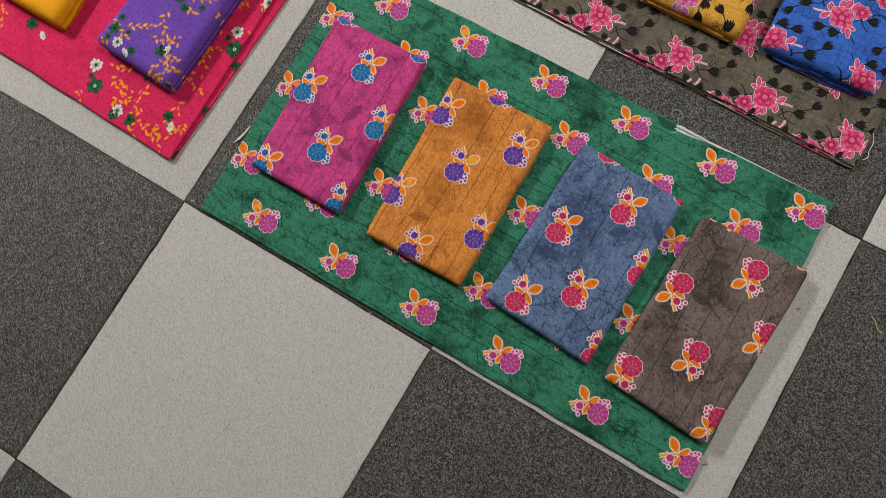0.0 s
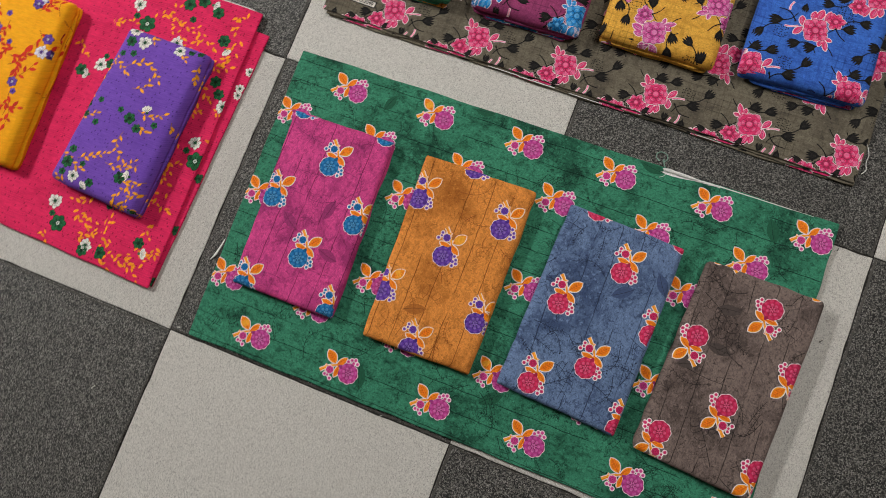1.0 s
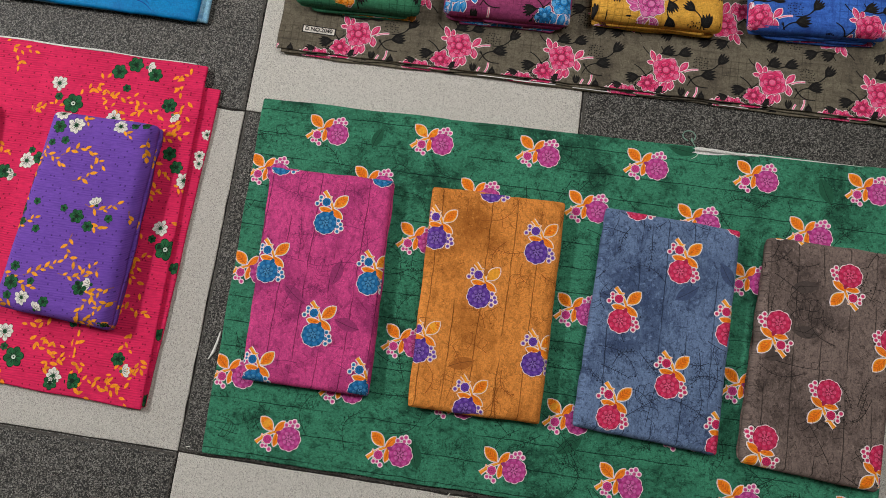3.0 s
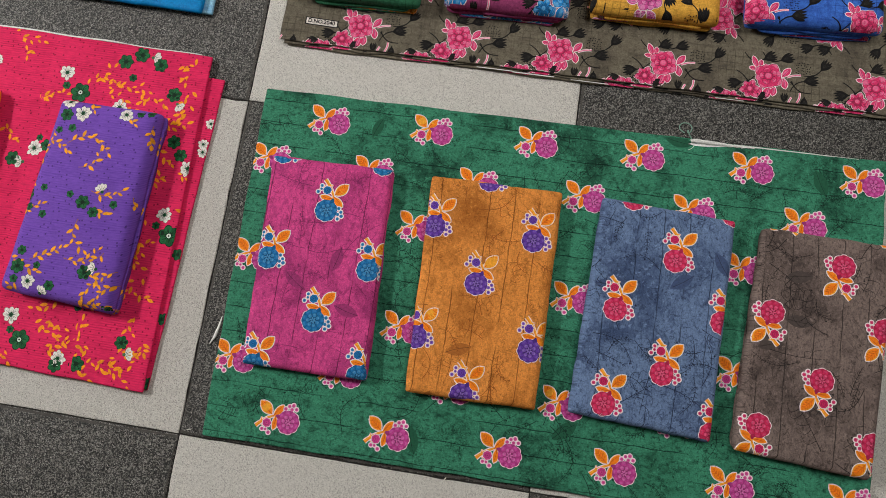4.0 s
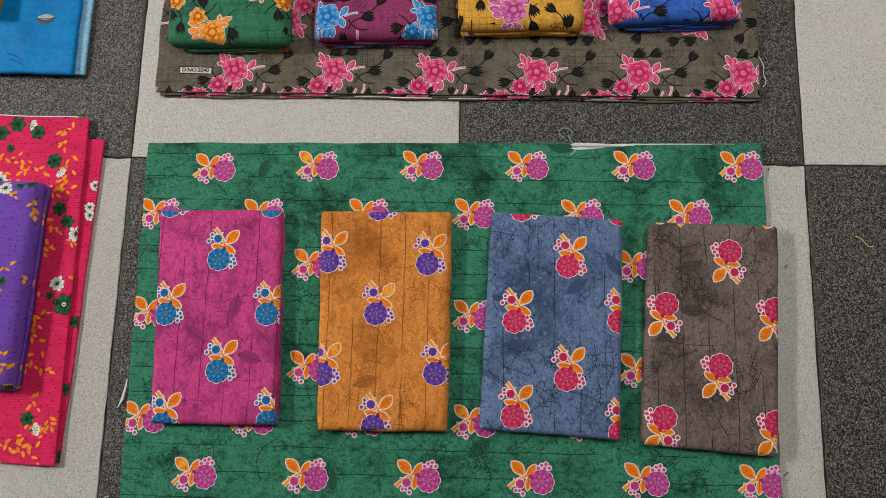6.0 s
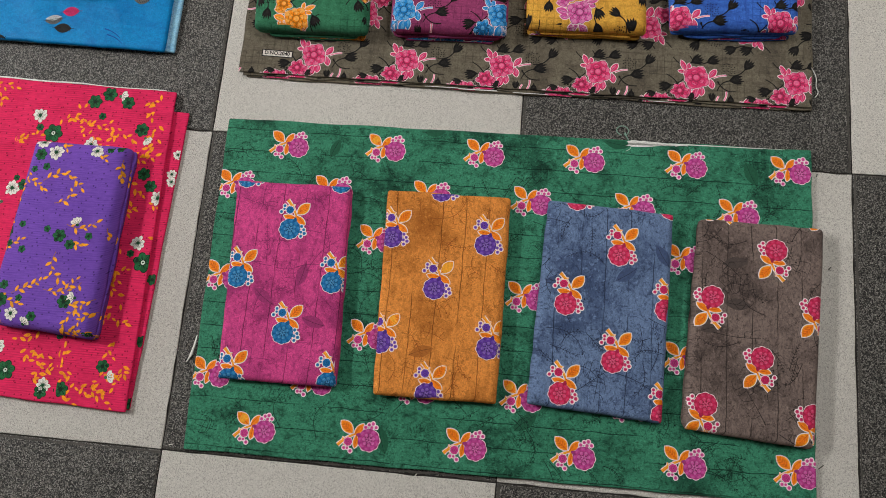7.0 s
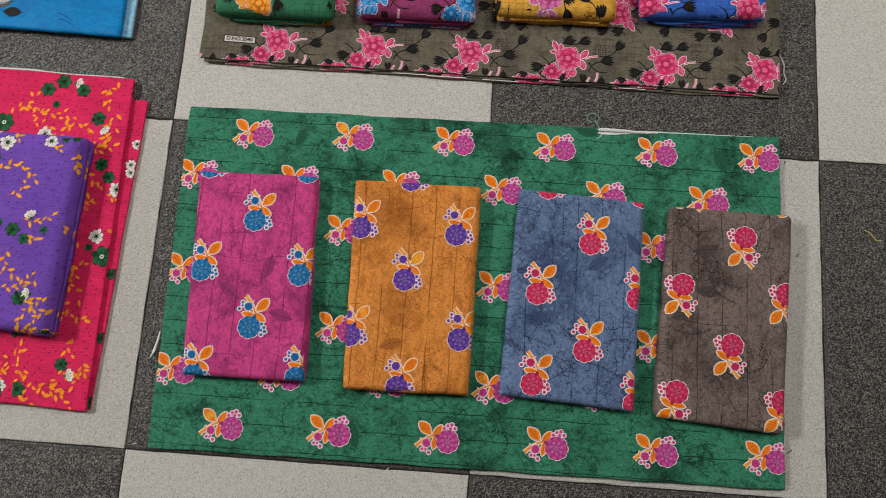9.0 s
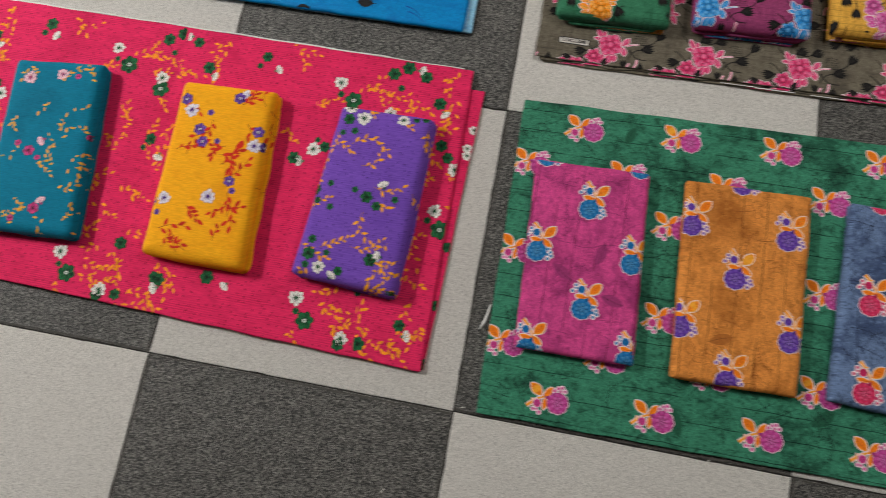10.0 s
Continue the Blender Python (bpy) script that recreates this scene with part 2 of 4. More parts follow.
class Sheet:
    """A layer or a pad of cloth on a four-cornered plan (TL, TR, BR, BL), with rounded edges and soft waves."""

    def __init__(self, quad, z0, height, radius, wave, seed, turn=0.0, creases=(), sag=0.0, corner=0.003):
        self.corner = corner
        self.q = np.array(quad, float)
        self.z0, self.h, self.r, self.wave, self.turn, self.creases, self.sag = z0, height, radius, wave, turn, creases, sag
        rng = np.random.default_rng(seed)
        self.k = rng.uniform(12, 75, (7, 1)) * np.stack([np.cos(a := rng.uniform(0, np.pi, 7)), np.sin(a)], -1)
        self.ph, self.amp = rng.uniform(0, 6.28, 7), rng.uniform(0.2, 1.0, 7)
        self.seed = seed
        a, b = self.q, np.roll(self.q, -1, 0)
        d = (b - a) / np.linalg.norm(b - a, axis=1)[:, None]
        self.normals = np.stack([d[:, 1], -d[:, 0]], -1)
        self.mid = self.q.mean(0)

    def sides(self, x, y):
        p = np.stack([np.asarray(x, float), np.asarray(y, float)], -1)
        return np.stack([((p - self.q[i]) * self.normals[i]).sum(-1) for i in range(4)], -1)

    def edge(self, x, y):
        """Distance to the outline, whose corners are rounded."""
        s = np.sort(self.sides(x, y), -1)
        a, b = self.corner - s[..., 0], self.corner - s[..., 1]
        return np.where((a > 0) & (b > 0), self.corner - np.hypot(a, b), s[..., 0])

    def top(self, x, y):
        x, y = np.asarray(x, float), np.asarray(y, float)
        e = np.clip(self.edge(x, y), 0, None)
        w = sum(a * np.sin(k[0] * x + k[1] * y + f) for a, k, f in zip(self.amp, self.k, self.ph)) / 3.5
        z = self.z0 + self.h + self.wave * w * np.clip(e / 0.03, 0.25, 1)
        for at, axis, size in self.creases:
            z = z - size * np.exp(-(((x if axis == "x" else y) - at) / 0.006) ** 2)
        z = z - self.sag * np.exp(-e / 0.04)
        s = self.r - np.minimum(e, self.r)
        return z - self.r + np.sqrt(np.maximum(self.r**2 - s**2, 0))

    def mesh(self, name, mat, parent, nx=60, ny=44, wobble=0.0006, label=""):
        def steps(n, length):
            edge = np.array([0, 0.04, 0.15, 0.4, 0.75, 1.0]) * self.r / length
            inner = np.linspace(1.2 * self.r / length, 1 - 1.2 * self.r / length, n)
            return np.concatenate([edge[:-1], inner, 1 - edge[:-1][::-1]])

        u = steps(nx, np.linalg.norm(self.q[1] - self.q[0]))
        v = steps(ny, np.linalg.norm(self.q[0] - self.q[3]))
        U, V = np.meshgrid(u, v)
        tl, tr, br, bl = self.q
        P = (1 - V)[..., None] * ((1 - U)[..., None] * bl + U[..., None] * br) + V[..., None] * ((1 - U)[..., None] * tl + U[..., None] * tr)
        S = self.sides(P[..., 0], P[..., 1])
        for i in range(4):
            j = (i + 1) % 4
            a, b = self.corner - S[..., i], self.corner - S[..., j]
            near = (a > 0) & (b > 0)
            f = np.where(near, 1 - np.maximum(a, b) / np.maximum(np.hypot(a, b), 1e-9), 0)[..., None]
            P = P + f * (a[..., None] * self.normals[i] + b[..., None] * self.normals[j])
        Z = self.top(P[..., 0], P[..., 1])
        rng = np.random.default_rng(self.seed + 77)
        f = rng.uniform(12, 70, 8)
        ph = rng.uniform(0, 6.28, 8)
        wob = lambda t, i: wobble * (np.sin(f[i] * t + ph[i]) + 0.6 * np.sin(f[i + 1] * 1.7 * t + ph[i + 1]))
        near = lambda t: np.exp(-(t / 0.06) ** 2)
        X = P[..., 0] + wob(P[..., 1], 0) * near(U) + wob(P[..., 1], 2) * near(1 - U)
        Y = P[..., 1] + wob(P[..., 0], 4) * near(V) + wob(P[..., 0], 6) * near(1 - V)
        R, C = X.shape
        verts = np.stack([X, Y, Z], -1).reshape(-1, 3)
        idx = np.arange(R * C).reshape(R, C)
        faces = np.stack([idx[:-1, :-1], idx[:-1, 1:], idx[1:, 1:], idx[1:, :-1]], -1).reshape(-1, 4).tolist()
        ring = np.concatenate([idx[0, :], idx[1:, -1], idx[-1, -2::-1], idx[-2:0:-1, 0]])
        low = verts[ring].copy()
        low[:, :2] += (self.mid - low[:, :2]) * 0.004
        low[:, 2] = self.z0
        base = len(verts)
        m = len(ring)
        verts = np.concatenate([verts, low])
        faces += [[int(ring[(i + 1) % m]), int(ring[i]), base + i, base + (i + 1) % m] for i in range(m)]
        faces.append([base + i for i in range(m)][::-1])
        c, s = math.cos(self.turn), math.sin(self.turn)
        uv = np.stack([verts[:, 0] * c + verts[:, 1] * s, -verts[:, 0] * s + verts[:, 1] * c + verts[:, 2] * 0.7], -1)
        verts = verts - np.array(parent.location)[None]
        ob = obj(name, verts, faces, mat, parent, uvs=uv)
        if label:
            tagged(ob, label)
        return ob


# ---- printed shapes: lists of (triangles, ink, level) in metres ----
def star(x, y, r, lobes=0, depth=0.0, n=28, turn=0.0, squash=1.0, lean=0.0):
    """Fan of a lobed disc in two rings."""
    a = np.linspace(0, 2 * np.pi, n, endpoint=False)
    rad = r * (1 + depth * np.abs(np.cos(lobes * a / 2)) - depth) if lobes else np.full(n, r)
    px, py = rad * np.cos(a + turn), rad * np.sin(a + turn) * squash
    c, s = math.cos(lean), math.sin(lean)
    ring = np.stack([x + px * c - py * s, y + px * s + py * c], -1)
    mid = np.array([x, y])
    half = (ring + mid) / 2
    tris = []
    for i in range(n):
        j = (i + 1) % n
        tris += [(mid, half[i], half[j]), (half[i], ring[i], ring[j]), (half[i], ring[j], half[j])]
    return np.array(tris)


def leaf(x0, y0, x1, y1, width, fat=0.5, bend=0.0, n=9, grow=0.0):
    """A pointed leaf from base to tip; grow widens it evenly for an outline."""
    p, q = np.array([x0, y0]), np.array([x1, y1])
    d = (q - p) / np.linalg.norm(q - p)
    p, q = p - d * grow, q + d * grow
    nrm = np.array([-d[1], d[0]])
    t = np.linspace(0, 1, n)
    prof = np.sin(np.pi * t ** (math.log(0.5) / math.log(fat))) ** 0.85
    mid = p + (q - p) * t[:, None] + nrm * (bend * np.sin(np.pi * t))[:, None]
    w = (width / 2 * prof + grow * (prof > 0.01))[:, None]
    a, b = mid + nrm * w, mid - nrm * w
    tris = []
    for i in range(n - 1):
        tris += [(a[i], b[i], b[i + 1]), (a[i], b[i + 1], a[i + 1])]
    return np.array(tris)


def strip(points, width, taper=1.0):
    p = np.array(points, float)
    d = np.gradient(p, axis=0)
    d /= np.linalg.norm(d, axis=1)[:, None]
    w = width / 2 * np.linspace(1, taper, len(p))[:, None]
    nrm = np.stack([-d[:, 1], d[:, 0]], -1) * w
    a, b = p + nrm, p - nrm
    tris = []
    for i in range(len(p) - 1):
        tris += [(a[i], b[i], b[i + 1]), (a[i], b[i + 1], a[i + 1])]
    return np.array(tris)


def arc(x0, y0, x1, y1, bend, n=10):
    t = np.linspace(0, 1, n)
    d = np.array([x1 - x0, y1 - y0])
    nrm = np.array([-d[1], d[0]])
    return np.array([x0, y0]) + d * t[:, None] + nrm * (bend * np.sin(np.pi * t))[:, None]


def clip(tri, sheet, margin):
    """A triangle cut to the plan of a sheet, as triangles."""
    poly = list(tri)
    for i in range(4):
        q, nn = sheet.q[i], sheet.normals[i]
        out = []
        for j, p in enumerate(poly):
            r = poly[(j + 1) % len(poly)]
            a, b = (p - q) @ nn - margin, (r - q) @ nn - margin
            if a >= 0:
                out.append(p)
            if (a >= 0) != (b >= 0):
                out.append(p + (r - p) * (a / (a - b)))
        poly = out
        if len(poly) < 3:
            return []
    return [(poly[0], poly[k], poly[k + 1]) for k in range(1, len(poly) - 1)]


def halve(tris, sheet):
    """Splits the long triangles that bend over the sheet's edge."""
    for _ in range(3):
        e = sheet.sides(tris[..., 0], tris[..., 1]).min(-1).min(-1)
        size = np.linalg.norm(tris - np.roll(tris, 1, 1), axis=-1).max(-1)
        folded = np.zeros(len(tris), bool)
        for at, axis, _ in sheet.creases:
            folded |= np.abs(tris[..., 0 if axis == "x" else 1] - at).min(-1) < 0.015
        cut = ((e < max(sheet.r * 1.2, sheet.corner)) | folded) & (size > 0.0028)
        if not cut.any():
            break
        t = tris[cut]
        a, b, c = t[:, 0], t[:, 1], t[:, 2]
        ab, bc, ca = (a + b) / 2, (b + c) / 2, (c + a) / 2
        new_tris = np.concatenate([np.stack(s, 1) for s in ((a, ab, ca), (ab, b, bc), (ca, bc, c), (ab, bc, ca))])
        tris = np.concatenate([tris[~cut], new_tris])
    return tris


def print_on(name, shapes, sheet, parent, x=0.0, y=0.0, turn=0.0, scale=1.0, margin=0.0006, label=""):
    """Lays a printed motif on a sheet, following its surface and cut at its edges."""
    c, s = math.cos(turn), math.sin(turn)
    rot = np.array([[c, s], [-s, c]]) * scale
    verts, faces, slots, mats = [], [], [], []
    for tris, colour, level in shapes:
        t = tris @ rot + np.array([x, y])
        inside = sheet.sides(t[..., 0], t[..., 1]).min(-1) >= margin
        keep = t[inside.all(-1)]
        part_in = t[~inside.all(-1)]
        cut = [k for tri in part_in for k in clip(tri, sheet, margin)]
        if cut:
            keep = np.concatenate([keep, np.array(cut)])
        if not len(keep):
            continue
        keep = halve(keep, sheet)
        keep = keep[sheet.edge(keep[..., 0].mean(-1), keep[..., 1].mean(-1)) > 0.0003]
        if not len(keep):
            continue
        z = sheet.top(keep[..., 0], keep[..., 1]) + 0.00034 + 0.00004 * level
        v = np.concatenate([keep, z[..., None]], -1)
        area = np.cross(keep[:, 1] - keep[:, 0], keep[:, 2] - keep[:, 0])
        v[area < 0] = v[area < 0][:, ::-1]
        m = ink(*colour)
        if m not in mats:
            mats.append(m)
        faces += [(len(verts) + 3 * i, len(verts) + 3 * i + 1, len(verts) + 3 * i + 2) for i in range(len(v))]
        slots += [mats.index(m)] * len(v)
        verts += (v.reshape(-1, 3) - np.array(parent.location)).tolist()
    if not faces:
        return None
    ob = obj(name, verts, faces, mats, parent, slots, smooth=False)
    if label:
        tagged(ob, label)
    return ob


def shade(c, k):
    return tuple(int(max(0, min(255, v * k))) for v in c)


OUT = (236, 214, 222)
ORANGE, ORANGE_DARK, ORANGE_LIGHT = (242, 128, 22), (206, 82, 14), (248, 166, 48)
PX = 0.000964


def rosette(x, y, r, colour, level=1, petals=9, rim=0.0014):
    """A round bloom of three rings of petals, tone on tone, with a pale rim."""
    dark, deep = shade(colour, 0.86), shade(colour, 0.70)
    light, pale = (tuple(int(v + (255 - v) * k) for v in colour) for k in (0.12, 0.24))
    out = [(star(x, y, r + rim, petals, 0.09, petals * 6), OUT, level), (star(x, y, r, petals, 0.09, petals * 6), dark, level + 1)]

    def ring(n, at, size, tone, tip, lv, start):
        for i in range(n):
            a = start + 2 * math.pi * i / n
            ca, sa = math.cos(a), math.sin(a)
            out.append((star(x + at * r * ca, y + at * r * sa, r * size, n=12, squash=0.95, lean=a), deep if lv > 2 else dark, level + lv))
            out.append((star(x + (at + 0.02) * r * ca, y + (at + 0.02) * r * sa, r * size * 0.86, n=12, squash=0.95, lean=a), tone, level + lv + 0.5))
            out.append((star(x + (at + 0.4 * size) * r * ca, y + (at + 0.4 * size) * r * sa, r * size * 0.34, n=8, squash=1.7, lean=a), tip, level + lv + 0.8))

    ring(petals, 0.70, 0.275, colour, light, 1.6, math.pi / petals)
    out.append((star(x, y, r * 0.60, 7, 0.12, 28), dark, level + 2.6))
    ring(7, 0.42, 0.20, light, pale, 3.2, 0.3)
    out.append((star(x, y, r * 0.30, 6, 0.15, 24), deep, level + 4.4))
    for i in range(6):
        a = 2 * math.pi * (i + 0.3) / 6
        out.append((leaf(x, y, x + 0.30 * r * math.cos(a), y + 0.30 * r * math.sin(a), r * 0.13, 0.6, n=6), pale, level + 5))
    out.append((star(x, y, r * 0.07, n=6), deep, level + 5.6))
    return out


def bud(x, y, r, colour, outline, level):
    """A small scalloped bloom with a darker heart."""
    return [(star(x, y, r + 0.0013, 7, 0.10, 28), outline, level), (star(x, y, r, 7, 0.10, 28), colour, level + 1), (star(x, y, r * 0.62, 6, 0.2, 24), shade(colour, 0.82), level + 1.6),
            (star(x, y, r * 0.42, 5, 0.2, 20), colour, level + 2), (star(x, y, r * 0.14, n=7), shade(colour, 0.6), level + 2.5)]


def bouquet(colour, small, outline=OUT):
    """Rosette with a broken orange twig, three leaves, a small bloom and berries; the twig to the left of the rosette."""
    p = lambda *v: [k * PX for k in v]
    out = []
    leaves = [(-30, 10, -53, 31, 18, 0.50, -0.0006), (-23, 8, -25, -16, 11, 0.50, 0.0016), (-27, 8, -11, 28, 13, 0.52, -0.0014)]
    twig = [p(-56, -12), p(-52, -8), p(-45, -2), p(-36, 4), p(-28, 8), p(-20, 9)]
    nubs = [(p(-48, -4), p(-47, 4)), (p(-44, -2), p(-45, -11)), (p(-38, 3), p(-34, -3))]
    for x0, y0, x1, y1, w, fat, bend in leaves:
        out.append((leaf(*p(x0, y0, x1, y1, w), fat, bend, grow=0.0014), outline, 0))
    out.append((strip(twig, 0.0090, 0.60), outline, 0))
    for a, b in nubs:
        out.append((strip([a, [(a[0] + b[0]) / 2, (a[1] + b[1]) / 2], b], 0.0042, 0.7), outline, 0))
        out.append((strip([a, [(a[0] + b[0]) / 2, (a[1] + b[1]) / 2], b], 0.0020, 0.5), ORANGE_LIGHT, 2.4))
    out.append((strip(twig, 0.0056, 0.50), ORANGE_LIGHT, 2))
    out.append((strip([[x + 0.0007, y - 0.0008] for x, y in twig], 0.0012, 0.5), ORANGE, 2.5))
    for x0, y0, x1, y1, w, fat, bend in leaves:
        out.append((leaf(*p(x0, y0, x1, y1, w), fat, bend), ORANGE_LIGHT, 2.8))
        out.append((leaf(*p(x0 + (x1 - x0) * 0.06, y0 + (y1 - y0) * 0.06, x0 + (x1 - x0) * 0.95, y0 + (y1 - y0) * 0.95, w * 0.78), fat, bend), ORANGE, 3.2))
        if w > 15:
            for k in (0.25, 0.4, 0.55, 0.7):
                mx, my, dx, dy = x0 + (x1 - x0) * k, y0 + (y1 - y0) * k, (x1 - x0) * 0.15, (y1 - y0) * 0.15
                for side in (-1, 1):
                    out.append((strip(arc(*p(mx, my, mx + dx - side * dy * 1.3, my + dy + side * dx * 1.3), 0.08, 4), 0.0006), ORANGE_DARK, 3.6))
            out.append((strip(arc(*p(x0, y0, x0 + (x1 - x0) * 0.85, y0 + (y1 - y0) * 0.85), 0.02), 0.0008, 0.4), ORANGE_DARK, 3.7))
        else:
            out.append((strip(arc(*p(x0, y0, x0 + (x1 - x0) * 0.8, y0 + (y1 - y0) * 0.8), 0.06), 0.0012, 0.4), ORANGE_DARK, 3.6))
    # the pointed sepal between the leaves and the bloom
    out.append((leaf(*p(-12, 6, -24, 9, 8), 0.4), shade(colour, 0.8), 4.2))
    out += [(t, c, lv + 2) for t, c, lv in rosette(*p(0, 0, 20.3), colour, 1)]
    out += bud(*p(-37, -5, 7.6), small, outline, 3.5)
    lilac = tuple(int(v * 0.78 + 50) for v in small)
    for x, y, r in ((-44, -16, 2.9), (-38, -16, 2.4), (-32, -21, 3.1), (-7, 22, 3.2), (-1, 27, 3.0), (6, 29, 3.3), (12, 23, 3.0), (4, 22, 3.1)):
        out += [(star(*p(x, y, r + 1.8), n=12), outline, 3 - 0.02 * x), (star(*p(x, y, r), n=10), lilac, 5), (star(*p(x, y, r * 0.5), n=8), small, 5.5)]
    return out


PINK, PINK_LIGHT = (219, 52, 108), (240, 116, 156)
BLACK = (18, 16, 16)


def tones(c):
    return c, shade(c, 0.70), tuple(int(v + (255 - v) * 0.28) for v in c)


def rose_cluster(colour, outline=(240, 222, 226)):
    """A full rose with a bud, a stalk, a half-open rose and leaves."""
    main, dark, light = tones(colour)
    deep = shade(colour, 0.5)
    s = 0.00104
    p = lambda *v: [k * s for k in v]
    out = []

    def petal(x, y, a, r0, r1, w, lv, fat=0.7):
        ca, sa = math.cos(a), math.sin(a)
        ends = (x + r0 * ca, y + r0 * sa, x + r1 * ca, y + r1 * sa)
        out.append((leaf(*p(*ends, w), fat, grow=0.0004), deep, lv))
        out.append((leaf(*p(*ends, w * 0.97), fat), main, lv + 0.4))
        m = r0 + (r1 - r0) * 0.5
        out.append((leaf(*p(x + r0 * ca, y + r0 * sa, x + (m + 0.12 * r1) * ca, y + (m + 0.12 * r1) * sa, w * 0.55), 0.6), dark, lv + 0.55))
        out.append((leaf(*p(x + m * ca, y + m * sa, x + r1 * 0.97 * ca, y + r1 * 0.97 * sa, w * 0.60), 0.66), light, lv + 0.7))
        for k in (-0.16, 0.16):
            out.append((strip(arc(*p(x + (r0 + 0.3 * r1) * ca, y + (r0 + 0.3 * r1) * sa, x + 0.8 * r1 * math.cos(a + k), y + 0.8 * r1 * math.sin(a + k)), 0.05, 4), 0.0005), dark, lv + 1.0))

    def bloom(x, y, r, n, lv, start, inner, fat, wide):
        angles = [start + 2 * math.pi * i / n for i in range(n)]
        reach = [r * (1.08 if i % 2 else 0.94) for i in range(n)]
        for a, k in zip(angles, reach):
            out.append((leaf(*p(x, y, x + k * math.cos(a), y + k * math.sin(a), r * wide), fat, grow=0.0012), outline, lv))
        for i, (a, k) in enumerate(zip(angles, reach)):
            petal(x, y, a, 0, k, r * wide, lv + 1 + 0.5 * (i % 2), fat)
        for i in range(inner):
            petal(x, y, 2 * math.pi * (i + 0.5) / inner, 0, r * 0.66, r * 0.56, lv + 3 + 0.5 * (i % 2), 0.74)
        out.append((star(*p(x, y, r * 0.30), n=14), dark, lv + 5.5))
        out.append((star(*p(x, y, r * 0.26), n=14), main, lv + 5.8))
        out.append((star(*p(x - 0.6, y + 0.8, r * 0.20), n=14), light, lv + 6.2))

    for x0, y0, x1, y1, w in ((-10, -18, -17, -43, 9), (2, -18, -4, -42, 13), (10, -16, 9, -35, 11),
                              (22, 0, 35, 18, 11), (24, -1, 29, -20, 11), (-18, 11, -28, 33, 9), (-15, 13, -13, 28, 8), (-18, 10, -33, 12, 7)):
        out.append((leaf(*p(x0, y0, x1, y1, w), 0.55, grow=0.0011), outline, 0))
        out.append((leaf(*p(x0, y0, x1, y1, w), 0.55), main, 0.8))
        out.append((leaf(*p(x0, y0, x0 + (x1 - x0) * 0.9, y0 + (y1 - y0) * 0.9, w * 0.4), 0.55, 0.0012), light, 1.2))
        out.append((strip(arc(*p(x0, y0, x0 + (x1 - x0) * 0.85, y0 + (y1 - y0) * 0.85), 0.03, 5), 0.0006), deep, 1.5))
    bloom(-29, -27, 16.5, 6, 0, 0.2, 0, 0.58, 0.66)
    bloom(0, 0, 23, 8, 1, 0.3, 5, 0.66, 0.80)
    for line in (arc(*p(30, 1, 53, 7), 0.06), arc(*p(-16, 10, -28, 28), 0.1)):
        out.append((strip(line, 0.0040), outline, 0))
        out.append((strip(line, 0.0018), light, 0.8))
    return out


def stalk():
    """A small pale stalk printed between the roses."""
    s = 0.00104
    out = []
    for x0, y0, x1, y1 in ((53, -24, 49, -42),):
        line = arc(x0 * s, y0 * s, x1 * s, y1 * s, 0.1)
        out += [(strip(line, 0.0040), (240, 222, 226), 0), (strip(line, 0.0020), PINK_LIGHT, 1)]
    return out


def black_sprigs():
    """Black tulip sprigs on thin stems, each by itself, and a group of dots."""
    s = 0.00104
    p = lambda *v: [k * s for k in v]
    sprigs = []

    def sprig(x0, y0, x1, y1, bend, r):
        out = []
        line = arc(*p(x0, y0, x1, y1), bend, 12)
        out.append((strip(line, 0.0017, 1.3), BLACK, 0))
        d = line[-1] - line[-2]
        a = math.atan2(d[1], d[0])
        x, y = x1, y1
        for k, size in ((-0.50, 0.88), (-0.24, 1.0), (0.0, 0.92), (0.24, 1.0), (0.50, 0.88)):
            out.append((leaf(*p(x - 4 * math.cos(a), y - 4 * math.sin(a), x + r * size * math.cos(a + k), y + r * size * math.sin(a + k), r * 0.25), 0.50, 0.0008 * (1 if k > 0 else -1)), BLACK, 1))
        out.append((leaf(*p(x - 6 * math.cos(a), y - 6 * math.sin(a), x + 0.62 * r * math.cos(a), y + 0.62 * r * math.sin(a), r * 0.42), 0.55), BLACK, 1))
        if r > 10:
            for k in (-0.42, -0.2, 0.0, 0.2, 0.42):
                out.append((strip(arc(*p(x + 0.1 * r * math.cos(a + k), y + 0.1 * r * math.sin(a + k), x + 0.72 * r * math.cos(a + k), y + 0.72 * r * math.sin(a + k)), 0.03, 4), 0.0005), (46, 43, 39), 2))
        sprigs.append(out)

    sprig(-42, 38, -6, 31, -0.28, 21)
    sprig(-12, 42, 22, 32, -0.28, 21)
    sprig(-23, -3, -48, -18, 0.12, 21)
    sprig(-54, 4, -33, -14, 0.08, 3)
    sprig(37, -23, 62, -2, 0.16, 23)
    sprig(71, -23, 38, -7, 0.18, 3)
    sprig(57, 7, 88, 24, -0.16, 20)
    sprig(-42, -22, -72, -38, 0.18, 20)
    sprig(28, -46, 28, -40, 0.0, 14)
    rng = random.Random(5)
    dots = []
    for gx, gy in ((54, 19), (-48, -40)):
        for i in range(6):
            for j in range(5):
                if rng.random() < 0.8:
                    dots.append((star(*p(gx + i * 4.6 - 10 + rng.uniform(-1, 1), gy + j * 4.6 - 8 + rng.uniform(-1, 1), 1.15), n=6), BLACK, 0))
    return sprigs, dots


